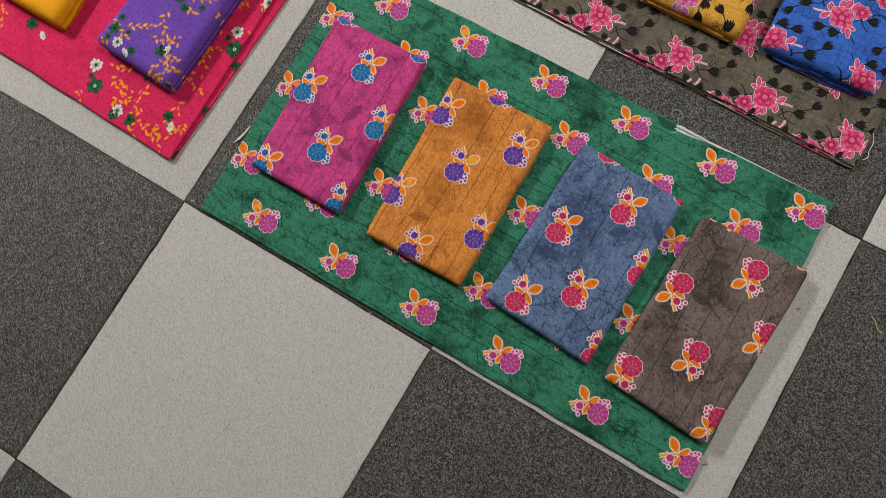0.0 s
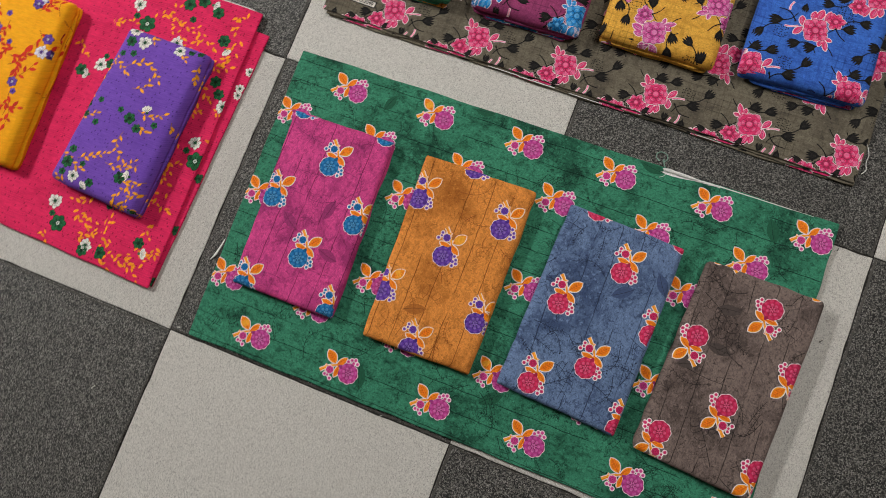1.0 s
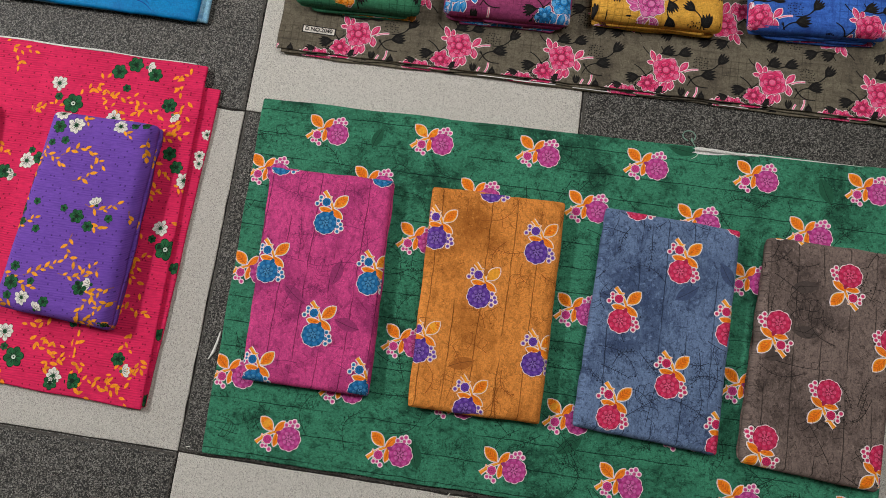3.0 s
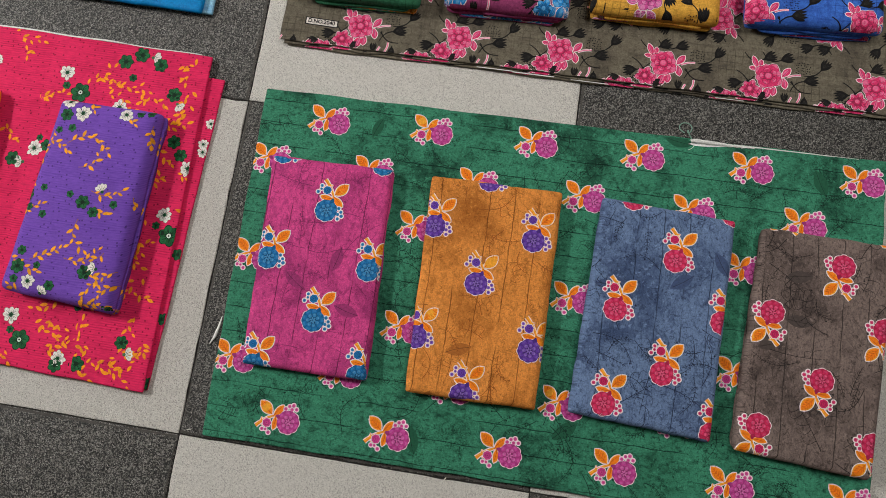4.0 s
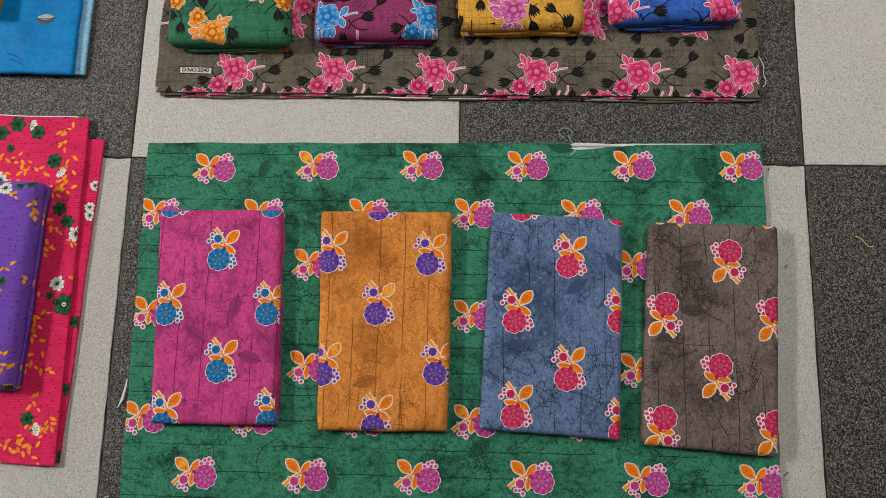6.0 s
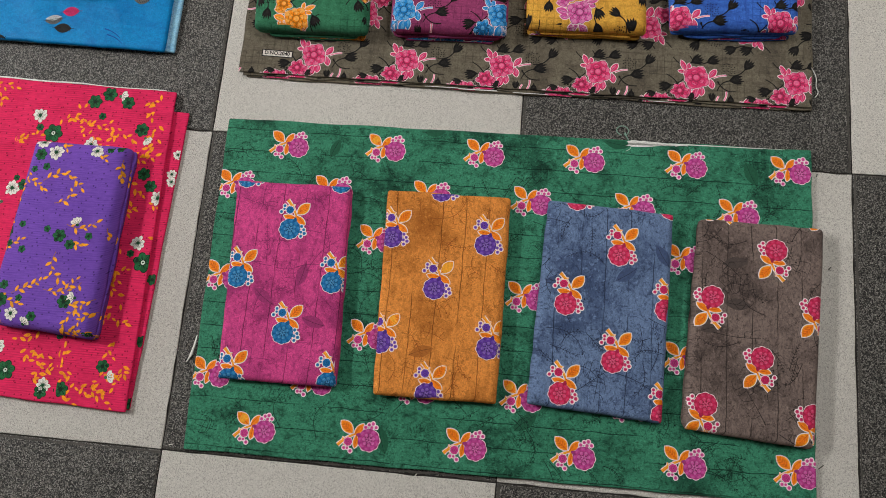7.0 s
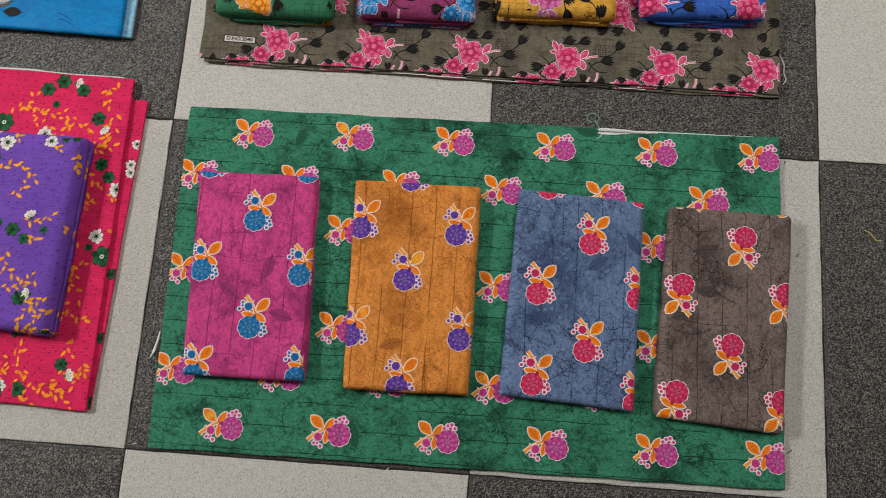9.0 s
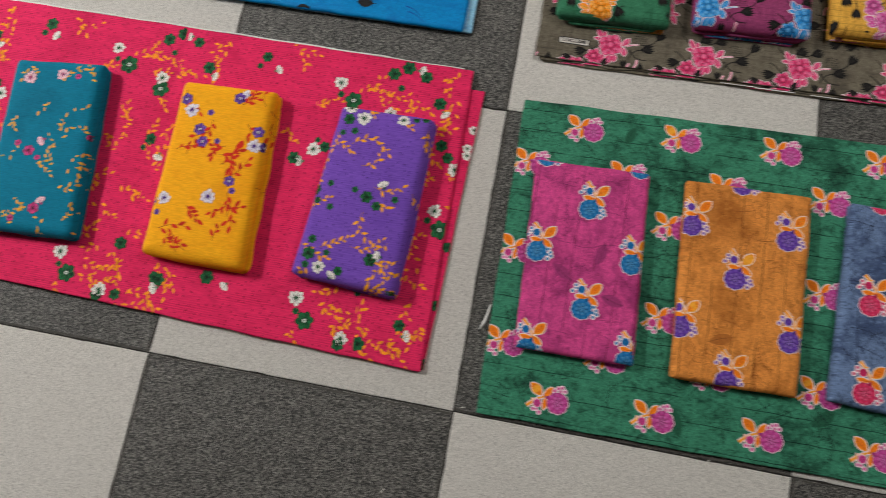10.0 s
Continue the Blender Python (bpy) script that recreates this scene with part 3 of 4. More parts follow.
def rose_cell(rose, sheet, parent, x, y, a):
    """One repeat of the rose print."""
    print_on("printed_rose", rose, sheet, parent, x, y, a)
    print_on("printed_stalk", STALK, sheet, parent, x, y, a)
    for one in SPRIGS:
        print_on("printed_sprig", one, sheet, parent, x, y, a)
    ob = print_on("printed_dots", DOTS, sheet, parent, x, y, a)
    if ob:
        tagged(ob, kind="stuff")


def daisy(r, petal, core, petals=8):
    """A small open flower: narrow rounded petals with dark veins, and a dark heart."""
    out = []
    rim = shade(core, 0.9)
    for i in range(petals):
        a = 2 * math.pi * i / petals + 0.12 * math.sin(5.0 * i)
        k = r * (1.0 + 0.10 * math.sin(2.3 * i + 1))
        x, y = k * math.cos(a), k * math.sin(a)
        width = 4.4 * r / petals
        out.append((leaf(0, 0, x, y, width, 0.70, n=8, grow=0.00035), rim, 0.6))
        out.append((leaf(0, 0, x, y, width, 0.70, n=8), petal, 1 + 0.3 * (i % 2)))
        for side, reach in ((-0.13, 0.66), (0.13, 0.74)):
            out.append((strip(arc(0.2 * x, 0.2 * y, reach * k * math.cos(a + side), reach * k * math.sin(a + side), 0.03, 4), r * 0.05, 0.4), core, 2))
    out.append((star(0, 0, r * 0.27, 6, 0.3, n=18), core, 2.5))
    out.append((star(0, 0, r * 0.10, n=8), shade(core, 0.5), 3))
    return out


def half_daisy(r, petal, core):
    """A flower seen from its side: a fan of four petals on a dark cup."""
    out = []
    for k in (-0.75, -0.25, 0.25, 0.75):
        out.append((leaf(0, 0, r * math.cos(k), r * math.sin(k), r * 0.52, 0.66, n=7, grow=0.0003), core, 0.6))
        out.append((leaf(0, 0, r * math.cos(k), r * math.sin(k), r * 0.52, 0.66, n=7), petal, 1))
        out.append((strip(arc(0.25 * r * math.cos(k), 0.25 * r * math.sin(k), 0.7 * r * math.cos(k), 0.7 * r * math.sin(k), 0.05, 4), r * 0.07, 0.4), core, 2))
    out.append((star(-0.05 * r, 0, r * 0.20, n=8), core, 2.4))
    return out


def blob_flower(r, colour, centre=None, petals=6):
    """A dark full flower: lobed petals with a darker edge and creases."""
    dark, light = shade(colour, 0.48), tuple(int(v * 1.12 + 8) for v in colour)
    out = [(star(0, 0, r * 1.06, petals, 0.25, n=petals * 8), dark, 0.8)]
    for i in range(petals):
        a = 2 * math.pi * i / petals
        out.append((leaf(0.08 * r * math.cos(a), 0.08 * r * math.sin(a), 0.98 * r * math.cos(a), 0.98 * r * math.sin(a), 4.6 * r / petals, 0.66, n=8), colour if i % 2 else light, 1 + 0.3 * (i % 2)))
        for side in (-0.14, 0.14):
            out.append((strip(arc(0.25 * r * math.cos(a), 0.25 * r * math.sin(a), 0.78 * r * math.cos(a + side), 0.78 * r * math.sin(a + side), 0.06, 4), r * 0.07, 0.3), dark, 2))
    out.append((star(0, 0, r * 0.30, 5, 0.3, n=15), dark, 2.4))
    if centre:
        out += [(star(0, 0, r * 0.22, n=10), centre, 2.8), (star(0, 0, r * 0.09, n=6), dark, 3.2)]
    return out


def leaf_spray(rng, colour, count, span, size, stem=False, way=None):
    """A curved vine of small pointed leaves on both sides."""
    out = []
    a = rng.uniform(0, 6.28) if way is None else way
    line = arc(0, 0, span * math.cos(a), span * math.sin(a), rng.uniform(-0.3, 0.3), count + 2)
    if stem:
        out.append((strip(line, 0.0011, 0.6), shade(colour, 0.70), 0))
    for i in range(1, count + 2):
        d = line[i] - line[i - 1]
        b = math.atan2(d[1], d[0]) + (0.7 if i % 2 else -0.7) * (i <= count) + rng.uniform(-0.3, 0.3)
        x, y = line[i] + (0 if stem else 1) * np.array([rng.uniform(-1, 1), rng.uniform(-1, 1)]) * size * 0.45
        k = size * rng.uniform(0.75, 1.25)
        out.append((leaf(x, y, x + k * math.cos(b), y + k * math.sin(b), k * 0.44, 0.45, n=6), colour if i % 3 else shade(colour, 0.9), 0.3 + 0.3 * (i % 3)))
    return out


# ---- floor, walls, ceiling ----
T = 0.6
LOW, HIGH = -9, 6
floor = empty("floor", 0, 0, 0)
tagged(floor, "checkerboard floor of pale and dark grey speckled tiles", "floor", kind="structure")
box("screed", LOW * T, -4 * T, -0.06, HIGH * T + 0.02, HIGH * T + 0.02, -0.0022, GROUT, floor)


def tile_mesh(mat, seed, worn):
    """A tile with slightly chipped, rounded edges."""
    rng = random.Random(seed)
    bm = bmesh.new()
    half, n = T / 2 - 0.0009, 24
    rings = []
    for inset, z in ((0.0, -0.008), (0.0, -0.0012), (0.0013, -0.0003)) + (((0.0030, 0.0),) if worn else ()):
        ring = []
        for side in range(4):
            for i in range(n):
                t = -half + 2 * half * i / n
                chip = rng.uniform(0, 0.0024) if rng.random() < 0.25 else rng.uniform(0, 0.0006)
                if inset > 0.002:
                    chip = 0.0012 * (1 + math.sin(seed + side + 9.0 * t)) + rng.uniform(0, 0.0008)
                if i == 0:
                    chip = 0.0005 + (0.003 if inset > 0.002 else 0.0)
                x, y = [(t, -half + inset + chip), (half - inset - chip, t), (-t, half - inset - chip), (-half + inset + chip, -t)][side]
                ring.append(bm.verts.new((x, y, z)))
        rings.append(ring)
    m = len(rings[0])
    for k, (a, b) in enumerate(zip(rings, rings[1:])):
        for i in range(m):
            f = bm.faces.new((a[i], a[(i + 1) % m], b[(i + 1) % m], b[i]))
            f.material_index = 1 if k == 2 else 0
    bm.faces.new(rings[-1])
    me = bpy.data.meshes.new("tile")
    bm.to_mesh(me)
    bm.free()
    me.materials.append(mat)
    if worn:
        me.materials.append(TILE_EDGE)
    return me


TILE_MESHES = {k: [tile_mesh(m, 10 * k + i, k == 0) for i in range(3)] for k, m in ((0, TILE_DARK), (1, TILE_WHITE))}

# walls and ceiling are out of view, added to close the room
WX0, WY0, WX1, WY1, WH = -5.42, -2.42, 3.62, 3.62, 3.4
wall = box("wall_north", WX0, WY1, 0, WX1, WY1 + 0.15, WH, PLASTER)
tagged(wall, "plain grey wall, unseen, closing the room", "wall", kind="structure")
wall = box("wall_south", WX0, WY0 - 0.15, 0, WX1, WY0, WH, PLASTER)
tagged(wall, "plain grey wall, unseen, closing the room", "wall", kind="structure")
wall = box("wall_east", WX1, WY0 - 0.15, 0, WX1 + 0.15, WY1 + 0.15, WH, PLASTER)
tagged(wall, "plain grey wall, unseen, closing the room", "wall", kind="structure")
west = empty("wall_west", WX0, 0, 0)
tagged(west, "plain grey wall with a window opening, unseen, closing the room", "wall", kind="structure")
W0, W1, WZ0, WZ1 = 0.6, 2.8, 0.85, 2.25
for x0, y0, z0, x1, y1, z1 in ((-0.15, WY0 - 0.15, 0, 0, W0, WH), (-0.15, W1, 0, 0, WY1 + 0.15, WH), (-0.15, W0, 0, 0, W1, WZ0), (-0.15, W0, WZ1, 0, W1, WH)):
    box("wall_section", x0, y0, z0, x1, y1, z1, PLASTER, west)
ceiling = box("ceiling", WX0 - 0.15, WY0 - 0.15, WH, WX1 + 0.15, WY1 + 0.15, WH + 0.12, PLASTER)
tagged(ceiling, "plain grey ceiling, unseen, closing the room", "ceiling", kind="structure")
# glowing panel for the added fixtures, which stay out of view
GLOW = bpy.data.materials.new("unseen_lamp_glow")
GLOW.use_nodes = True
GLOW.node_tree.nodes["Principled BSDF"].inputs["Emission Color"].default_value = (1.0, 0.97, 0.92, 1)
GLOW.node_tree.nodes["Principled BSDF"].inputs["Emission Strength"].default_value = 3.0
METAL = plain("white_metal", (225, 225, 222), 0.4)
# fixtures are made up to house the key and fill lamps overhead
for lx, ly, watts in KEY_FILL_SPOTS:
    fixture = empty("added_ceiling_light", lx, ly, WH)
    tagged(fixture, "added white ceiling fixture, out of view, around a key or fill lamp", "ceiling light", group="ceiling lights")
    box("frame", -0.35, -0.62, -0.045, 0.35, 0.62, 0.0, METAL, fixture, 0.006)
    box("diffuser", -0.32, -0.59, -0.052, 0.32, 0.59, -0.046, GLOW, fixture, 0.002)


# ---- the cloths ----
def base_of(quad):
    q = np.array(quad)
    return q.mean(0)


def cloth_thing(name, quad, z, label, category, group=""):
    m = base_of(quad)
    return tagged(empty(name, m[0], m[1], z), label, category, group)


def shifted(quad, dx0, dy0, dx1, dy1):
    """The plan with its left, bottom, right and top edges moved."""
    (a, b), (c, d), (e, f), (g, h) = quad
    return [(a + dx0, b + dy1), (c + dx1, d + dy1), (e + dx1, f + dy0), (g + dx0, h + dy0)]


# green cloth with its four folded pieces
M_GREEN = fabric("green_cotton", (63, 136, 107), (7, 32, 24), "plank", 0.82, mottle=0.60)
M_GREEN_DARK = fabric("green_cotton_reverse", (52, 112, 84), (24, 66, 50), "plank", 0.5)
GQ = [(0.032, 0.626), (1.128, 0.637), (1.128, 0.014), (0.041, 0.006)]
green = cloth_thing("folded_green_cloth", GQ, 0.0, "green floral cotton cloth folded flat on the tiles", "fabric", "spread cloths")
Sheet(shifted(GQ, 0.004, 0.004, -0.003, -0.006), 0.0, 0.003, 0.0014, 0.0003, 3).mesh("under_layer", M_GREEN_DARK, green)
green_top = Sheet(GQ, 0.0032, 0.0045, 0.002, 0.0011, 4, creases=((0.372, "x", 0.0016), (0.792, "x", 0.0012), (0.335, "y", 0.0008)))
green_top.mesh("top_layer", M_GREEN, green, 260, 140)
bq = bouquet((194, 66, 146), (208, 64, 140))
for j in range(7):
    for i in range(-1, 7):
        x = 0.1755 + 0.1863 * i - (0.0931 if j % 2 else 0.0) + 0.0012 * j
        y = 0.5790 - 0.0884 * j + 0.0022 * i - (0.012 if j == 0 and i == 0 else 0) * 0.3
        print_on("printed_bouquet", bq, green_top, green, x, y, random.uniform(-0.03, 0.03))


def twigs_and_leaves(name, sheet, parent, colour, count, seed, turn, xs, ys):
    """Faint dark twigs and dark leaves of the ground print."""
    rng = random.Random(seed)
    shapes = []
    for _ in range(count):
        x, y = rng.uniform(*xs), rng.uniform(*ys)
        a = rng.uniform(0, 6.28)
        length = rng.uniform(0.035, 0.085)
        line = arc(x, y, x + length * math.cos(a), y + length * math.sin(a), rng.uniform(-0.3, 0.3), 10)
        shapes.append((strip(line, 0.0011, 0.6), colour, -1.0))
        fern = rng.random() < 0.5
        for i in range(2, 9):
            d = line[i] - line[i - 1]
            b = math.atan2(d[1], d[0])
            px, py = line[i]
            for side in (-1, 1):
                if not fern and rng.random() < 0.6:
                    continue
                c = b + side * rng.uniform(0.6, 0.9)
                k = rng.uniform(0.006, 0.010) * (1.15 - 0.08 * i) if fern else rng.uniform(0.010, 0.026)
                tip = (px + k * math.cos(c), py + k * math.sin(c))
                shapes.append((strip(arc(px, py, *tip, side * (rng.uniform(0.05, 0.3) if fern else rng.uniform(0.2, 0.7)), 6), 0.0009, 0.5), colour, -1.0))
                if rng.random() < 0.06:
                    shapes.append((star(*tip, 0.0016, n=6), colour, -1.0))
    if not shapes:
        return
    tagged(print_on(name, shapes, sheet, parent), kind="stuff")


twigs_and_leaves("twig_print", green_top, green, (13, 46, 35), 170, 2, 0, (0.05, 1.1), (0.03, 0.61))


def dark_leaves(name, spots, sheet, parent, colour):
    for x, y, a, k in spots:
        shapes = [(leaf(x, y, x + k * math.cos(a), y + k * math.sin(a), k * 0.45, 0.5), colour, -1.4),
                  (strip(arc(x, y, x + k * 0.9 * math.cos(a), y + k * 0.9 * math.sin(a), 0.03), 0.0008), shade(colour, 0.6), -1)]
        print_on(name, shapes, sheet, parent)


dark_leaves("printed_leaf", [(0.415, 0.622, 0.1, 0.04), (0.80, 0.622, 3.0, 0.05), (0.95, 0.05, 2.4, 0.05), (0.40, 0.03, 1.9, 0.05), (0.62, 0.09, 0.7, 0.05), (1.03, 0.56, 2.0, 0.05), (0.24, 0.56, 1.2, 0.04)], green_top, green, (32, 88, 65))


def bundle(name, quad, z, height, mats, label, seed, turn=0.0, layers=3, spill=0.004, group="folded pieces", radius=0.008, front=0.0, side=0.0, corner=0.009, puff=0.0012):
    """A piece of cloth folded into a flat pad: lower folds and a top fold with a round shoulder."""
    thing = cloth_thing(name, quad, z, label, "folded fabric", group)
    rng = random.Random(seed)
    share = 0.56
    low = height * (1 - share)
    step = low / (layers - 1)
    folds = []
    for i in range(layers - 1):
        d = [rng.uniform(-spill, spill) * 0.6 for _ in range(4)]
        q = shifted(quad, abs(d[0]) * 0.6 + 0.001, d[1] + 0.002, -abs(d[2]) + 0.001, -abs(d[3]))
        if front:
            # the front ends of the folds stick out unevenly, some over part of the width only
            w = quad[2][0] - quad[3][0]
            cut = [(0.12, 0.10), (0.02, 0.05), (0.30, 0.03)][(i + seed) % 3]
            q = shifted(quad, w * cut[0], -front * (1.0, 0.2, 0.7)[(i + seed) % 3] + d[1] * 0.3, -w * cut[1], -0.004)
        if side and i == layers - 2:
            q = shifted(quad, 0.004, 0.002, side, -0.022)
        fold = Sheet(q, z + i * step, step * 0.94, min(radius * 0.5, step * 0.46), 0.0005, seed + i, turn, corner=corner)
        fold.mesh("fold", mats[1], thing, 24, 30, 0.0012)
        folds.append(fold)
    top = Sheet(quad, z + low, height * share, min(radius, height * share * 0.95), 0.0010, seed + 9, turn, sag=puff, corner=corner)
    top.mesh("top_fold", mats[0], thing, 44, 60)
    return (thing, top, *folds)


PIECES = [
    ("folded_magenta_piece", [(0.074, 0.498), (0.291, 0.501), (0.304, 0.136), (0.090, 0.133)], (216, 76, 142), (122, 38, 90), (24, 110, 172), (24, 108, 170),
     [(0.187, 0.411), (0.102, 0.316), (0.276, 0.319), (0.199, 0.222), (0.111, 0.133), (0.289, 0.141), (0.094, 0.503), (0.272, 0.505)],
     "magenta cotton piece with blue roses folded on the green cloth"),
    ("folded_ochre_piece", [(0.358, 0.501), (0.586, 0.501), (0.586, 0.132), (0.370, 0.129)], (226, 144, 68), (146, 82, 28), (98, 58, 160), (104, 62, 168),
     [(0.461, 0.323), (0.376, 0.411), (0.546, 0.409), (0.563, 0.226), (0.374, 0.221), (0.463, 0.138), (0.459, 0.503)],
     "ochre brown cotton piece with violet roses folded on the green cloth"),
    ("folded_slate_blue_piece", [(0.654, 0.503), (0.878, 0.492), (0.867, 0.125), (0.638, 0.138)], (108, 130, 166), (42, 56, 90), (214, 44, 92), (206, 40, 96),
     [(0.783, 0.409), (0.694, 0.315), (0.868, 0.318), (0.779, 0.222), (0.692, 0.160), (0.866, 0.138), (0.705, 0.505), (0.872, 0.500)],
     "slate blue cotton piece with crimson roses folded on the green cloth"),
    ("folded_charcoal_piece", [(0.922, 0.489), (1.140, 0.486), (1.118, 0.105), (0.901, 0.120)], (126, 110, 104), (52, 44, 43), (206, 40, 88), (206, 40, 96),
     [(1.050, 0.443), (0.942, 0.352), (1.121, 0.347), (1.026, 0.253), (0.933, 0.168), (1.111, 0.164), (0.962, 0.540), (1.140, 0.536)],
     "charcoal brown cotton piece with crimson roses folded on the green cloth"),
]
for k, (name, quad, base, dark, rose, small, spots, label) in enumerate(PIECES):
    flip = k == 3
    m = fabric(name.replace("folded_", "") + "_cotton", base, dark, "plank", 0.75, mottle=(0.5, 0.45, 0.7, 0.65)[k])
    thing, top, *thing_folds = bundle(name, quad, 0.0068, 0.0250, (m, m), label, 40 + 11 * k, math.pi / 2, 3, 0.004, "pieces on the green cloth", 0.010, corner=(0.006, 0.005, 0.005, 0.010)[k], puff=0.002)
    shapes = bouquet(rose, small, (238, 224, 226) if k != 1 else (242, 216, 206))
    for x, y in spots:
        print_on("printed_bouquet", shapes, top, thing, x + (0.004 if flip else 0), y - (0.004 if flip else 0), (math.pi / 2 if flip else -math.pi / 2) + random.uniform(-0.03, 0.03))
    xs, ys = (quad[3][0], quad[1][0]), (quad[3][1], quad[0][1])
    twigs_and_leaves("twig_print", top, thing, shade(dark, (1.05, 1.0, 0.70, 0.66)[k]), (20, 20, 30, 30)[k], 60 + k, 0, xs, ys)
    rng = random.Random(70 + k)
    dark_leaves("printed_leaf", [(rng.uniform(*xs), rng.uniform(*ys), rng.uniform(0, 6.28), 0.045) for _ in range(4)], top, thing, tuple(int(0.35 * b + 0.65 * d) for b, d in zip(base, dark)))

# grey cloth with its four folded pieces
M_GREY = fabric("grey_cotton", (112, 105, 90), (60, 53, 48), "plaid", 0.5)
YQ = [(0.033, 1.345), (1.134, 1.340), (1.128, 0.7195), (0.037, 0.7215)]
grey = cloth_thing("folded_grey_cloth", YQ, 0.0, "grey floral cotton cloth with pink roses folded flat on the tiles", "fabric", "spread cloths")
grey_low = Sheet(shifted(YQ, 0.014, -0.0065, 0.004, -0.01), 0.0, 0.004, 0.0018, 0.0004, 21)
grey_low.mesh("under_layer", M_GREY, grey, 90, 40, 0.0015)
grey_mid = Sheet(shifted(YQ, 0.006, -0.0035, 0.002, -0.005), 0.0042, 0.003, 0.0014, 0.0004, 22)
grey_mid.mesh("middle_layer", M_GREY, grey, 90, 40, 0.0016)
grey_top = Sheet(YQ, 0.0074, 0.0040, 0.0018, 0.0010, 23)
grey_top.mesh("top_layer", M_GREY, grey, 110, 70)
ROSE, STALK = rose_cluster(PINK), stalk()
SPRIGS, DOTS = black_sprigs()
for j in range(-1, 4):
    for i in range(-1, 7):
        odd = j % 2
        x, y = 0.183 + 0.1835 * i + (0.0925 if odd else 0), 0.765 + 0.0975 * j + (0.019 if j < 0 else 0)
        if not (0.0 < x < 1.2):
            continue
        rose_cell(ROSE, grey_top, grey, x, y, math.pi * odd)
for i in range(6):
    x = 0.115 + 0.1835 * i
    print_on("printed_rose", ROSE, grey_low, grey, x, 0.712, math.pi)
rng = random.Random(17)
for i in range(12):
    x = 0.07 + 0.0915 * i
    for sheet, y in ((grey_mid, 0.7195), (grey_low, 0.7155)):
        x1 = x + rng.uniform(-0.02, 0.05)
        print_on("printed_sprig", [(leaf(x1, y - 0.004, x1 + rng.uniform(0.016, 0.034), y + rng.uniform(-0.004, 0.006), 0.009, 0.6), BLACK, 1)], sheet, grey)
    if i % 2:
        print_on("printed_petal", [(leaf(x - 0.03, 0.7185, x + 0.012, 0.7200, 0.010, 0.5), (240, 222, 226), 1), (leaf(x - 0.028, 0.7187, x + 0.010, 0.7200, 0.0075, 0.5), PINK, 2)], grey_mid, grey)
for x0, x1, y0, y1 in ((0.405, 0.470, 0.7160, 0.7172), (0.470, 0.545, 0.7145, 0.7163), (0.575, 0.640, 0.7138, 0.7150), (0.830, 0.880, 0.7138, 0.7148)):
    box("cut_edge", x0, y0, 0.0072, x1, y1, 0.0078, SELVAGE, grey).location = (-grey.location.x, -grey.location.y, 0)

# printed design number on the grey cloth
LX, LY = 0.110, 0.7635
lab = print_on("printed_label", [(strip([(-0.0310, 0), (0, 0), (0.0310, 0)], 0.0146), (24, 22, 22), 3), (strip([(-0.0288, 0), (0, 0), (0.0288, 0)], 0.0110), (228, 222, 214), 5)], grey_top, grey, LX, LY, -0.02, label="white label with a black border")
curve = bpy.data.curves.new("label_text", "FONT")
curve.offset = 0.00022
curve.body, curve.size, curve.align_x, curve.align_y = "D.NO.2040", 0.0106, "CENTER", "CENTER"
text_ob = bpy.data.objects.new("label_text", curve)
scene.collection.objects.link(text_ob)
text_mesh = bpy.data.meshes.new_from_object(text_ob.evaluated_get(bpy.context.evaluated_depsgraph_get()))
bpy.data.objects.remove(text_ob)
text_mesh.materials.clear()
text_mesh.materials.append(ink(24, 22, 22))
letters = new("label_text", text_mesh)
letters.parent = lab
letters.location = (LX - grey.location.x, LY - grey.location.y, float(grey_top.top(LX, LY)) + 0.0018)
letters.rotation_euler = (0, 0, -0.02)

GREY_PIECES = [
    ("folded_green_piece", [(0.058, 1.176), (0.280, 1.178), (0.289, 0.802), (0.064, 0.800)], (58, 122, 90), (30, 80, 58), (250, 142, 14), "green cotton piece with orange roses folded on the grey cloth"),
    ("folded_plum_piece", [(0.325, 1.180), (0.549, 1.182), (0.555, 0.814), (0.331, 0.811)], (152, 64, 108), (104, 40, 78), (30, 132, 206), "plum cotton piece with blue roses folded on the grey cloth"),
    ("folded_mustard_piece", [(0.586, 1.200), (0.808, 1.202), (0.816, 0.834), (0.589, 0.831)], (224, 170, 72), (168, 114, 36), (206, 78, 150), "mustard cotton piece with pink roses folded on the grey cloth"),
    ("folded_blue_piece", [(0.852, 1.212), (1.086, 1.215), (1.094, 0.853), (0.858, 0.844)], (62, 110, 200), (36, 62, 140), (219, 52, 108), "bright blue cotton piece with pink roses folded on the grey cloth"),
]
GREY_STARTS = [(0.150, 0.819, -math.pi / 2), (0.356, 0.850, 0.0), (0.688, 0.864, -math.pi / 2), (0.873, 0.864, 0.0)]
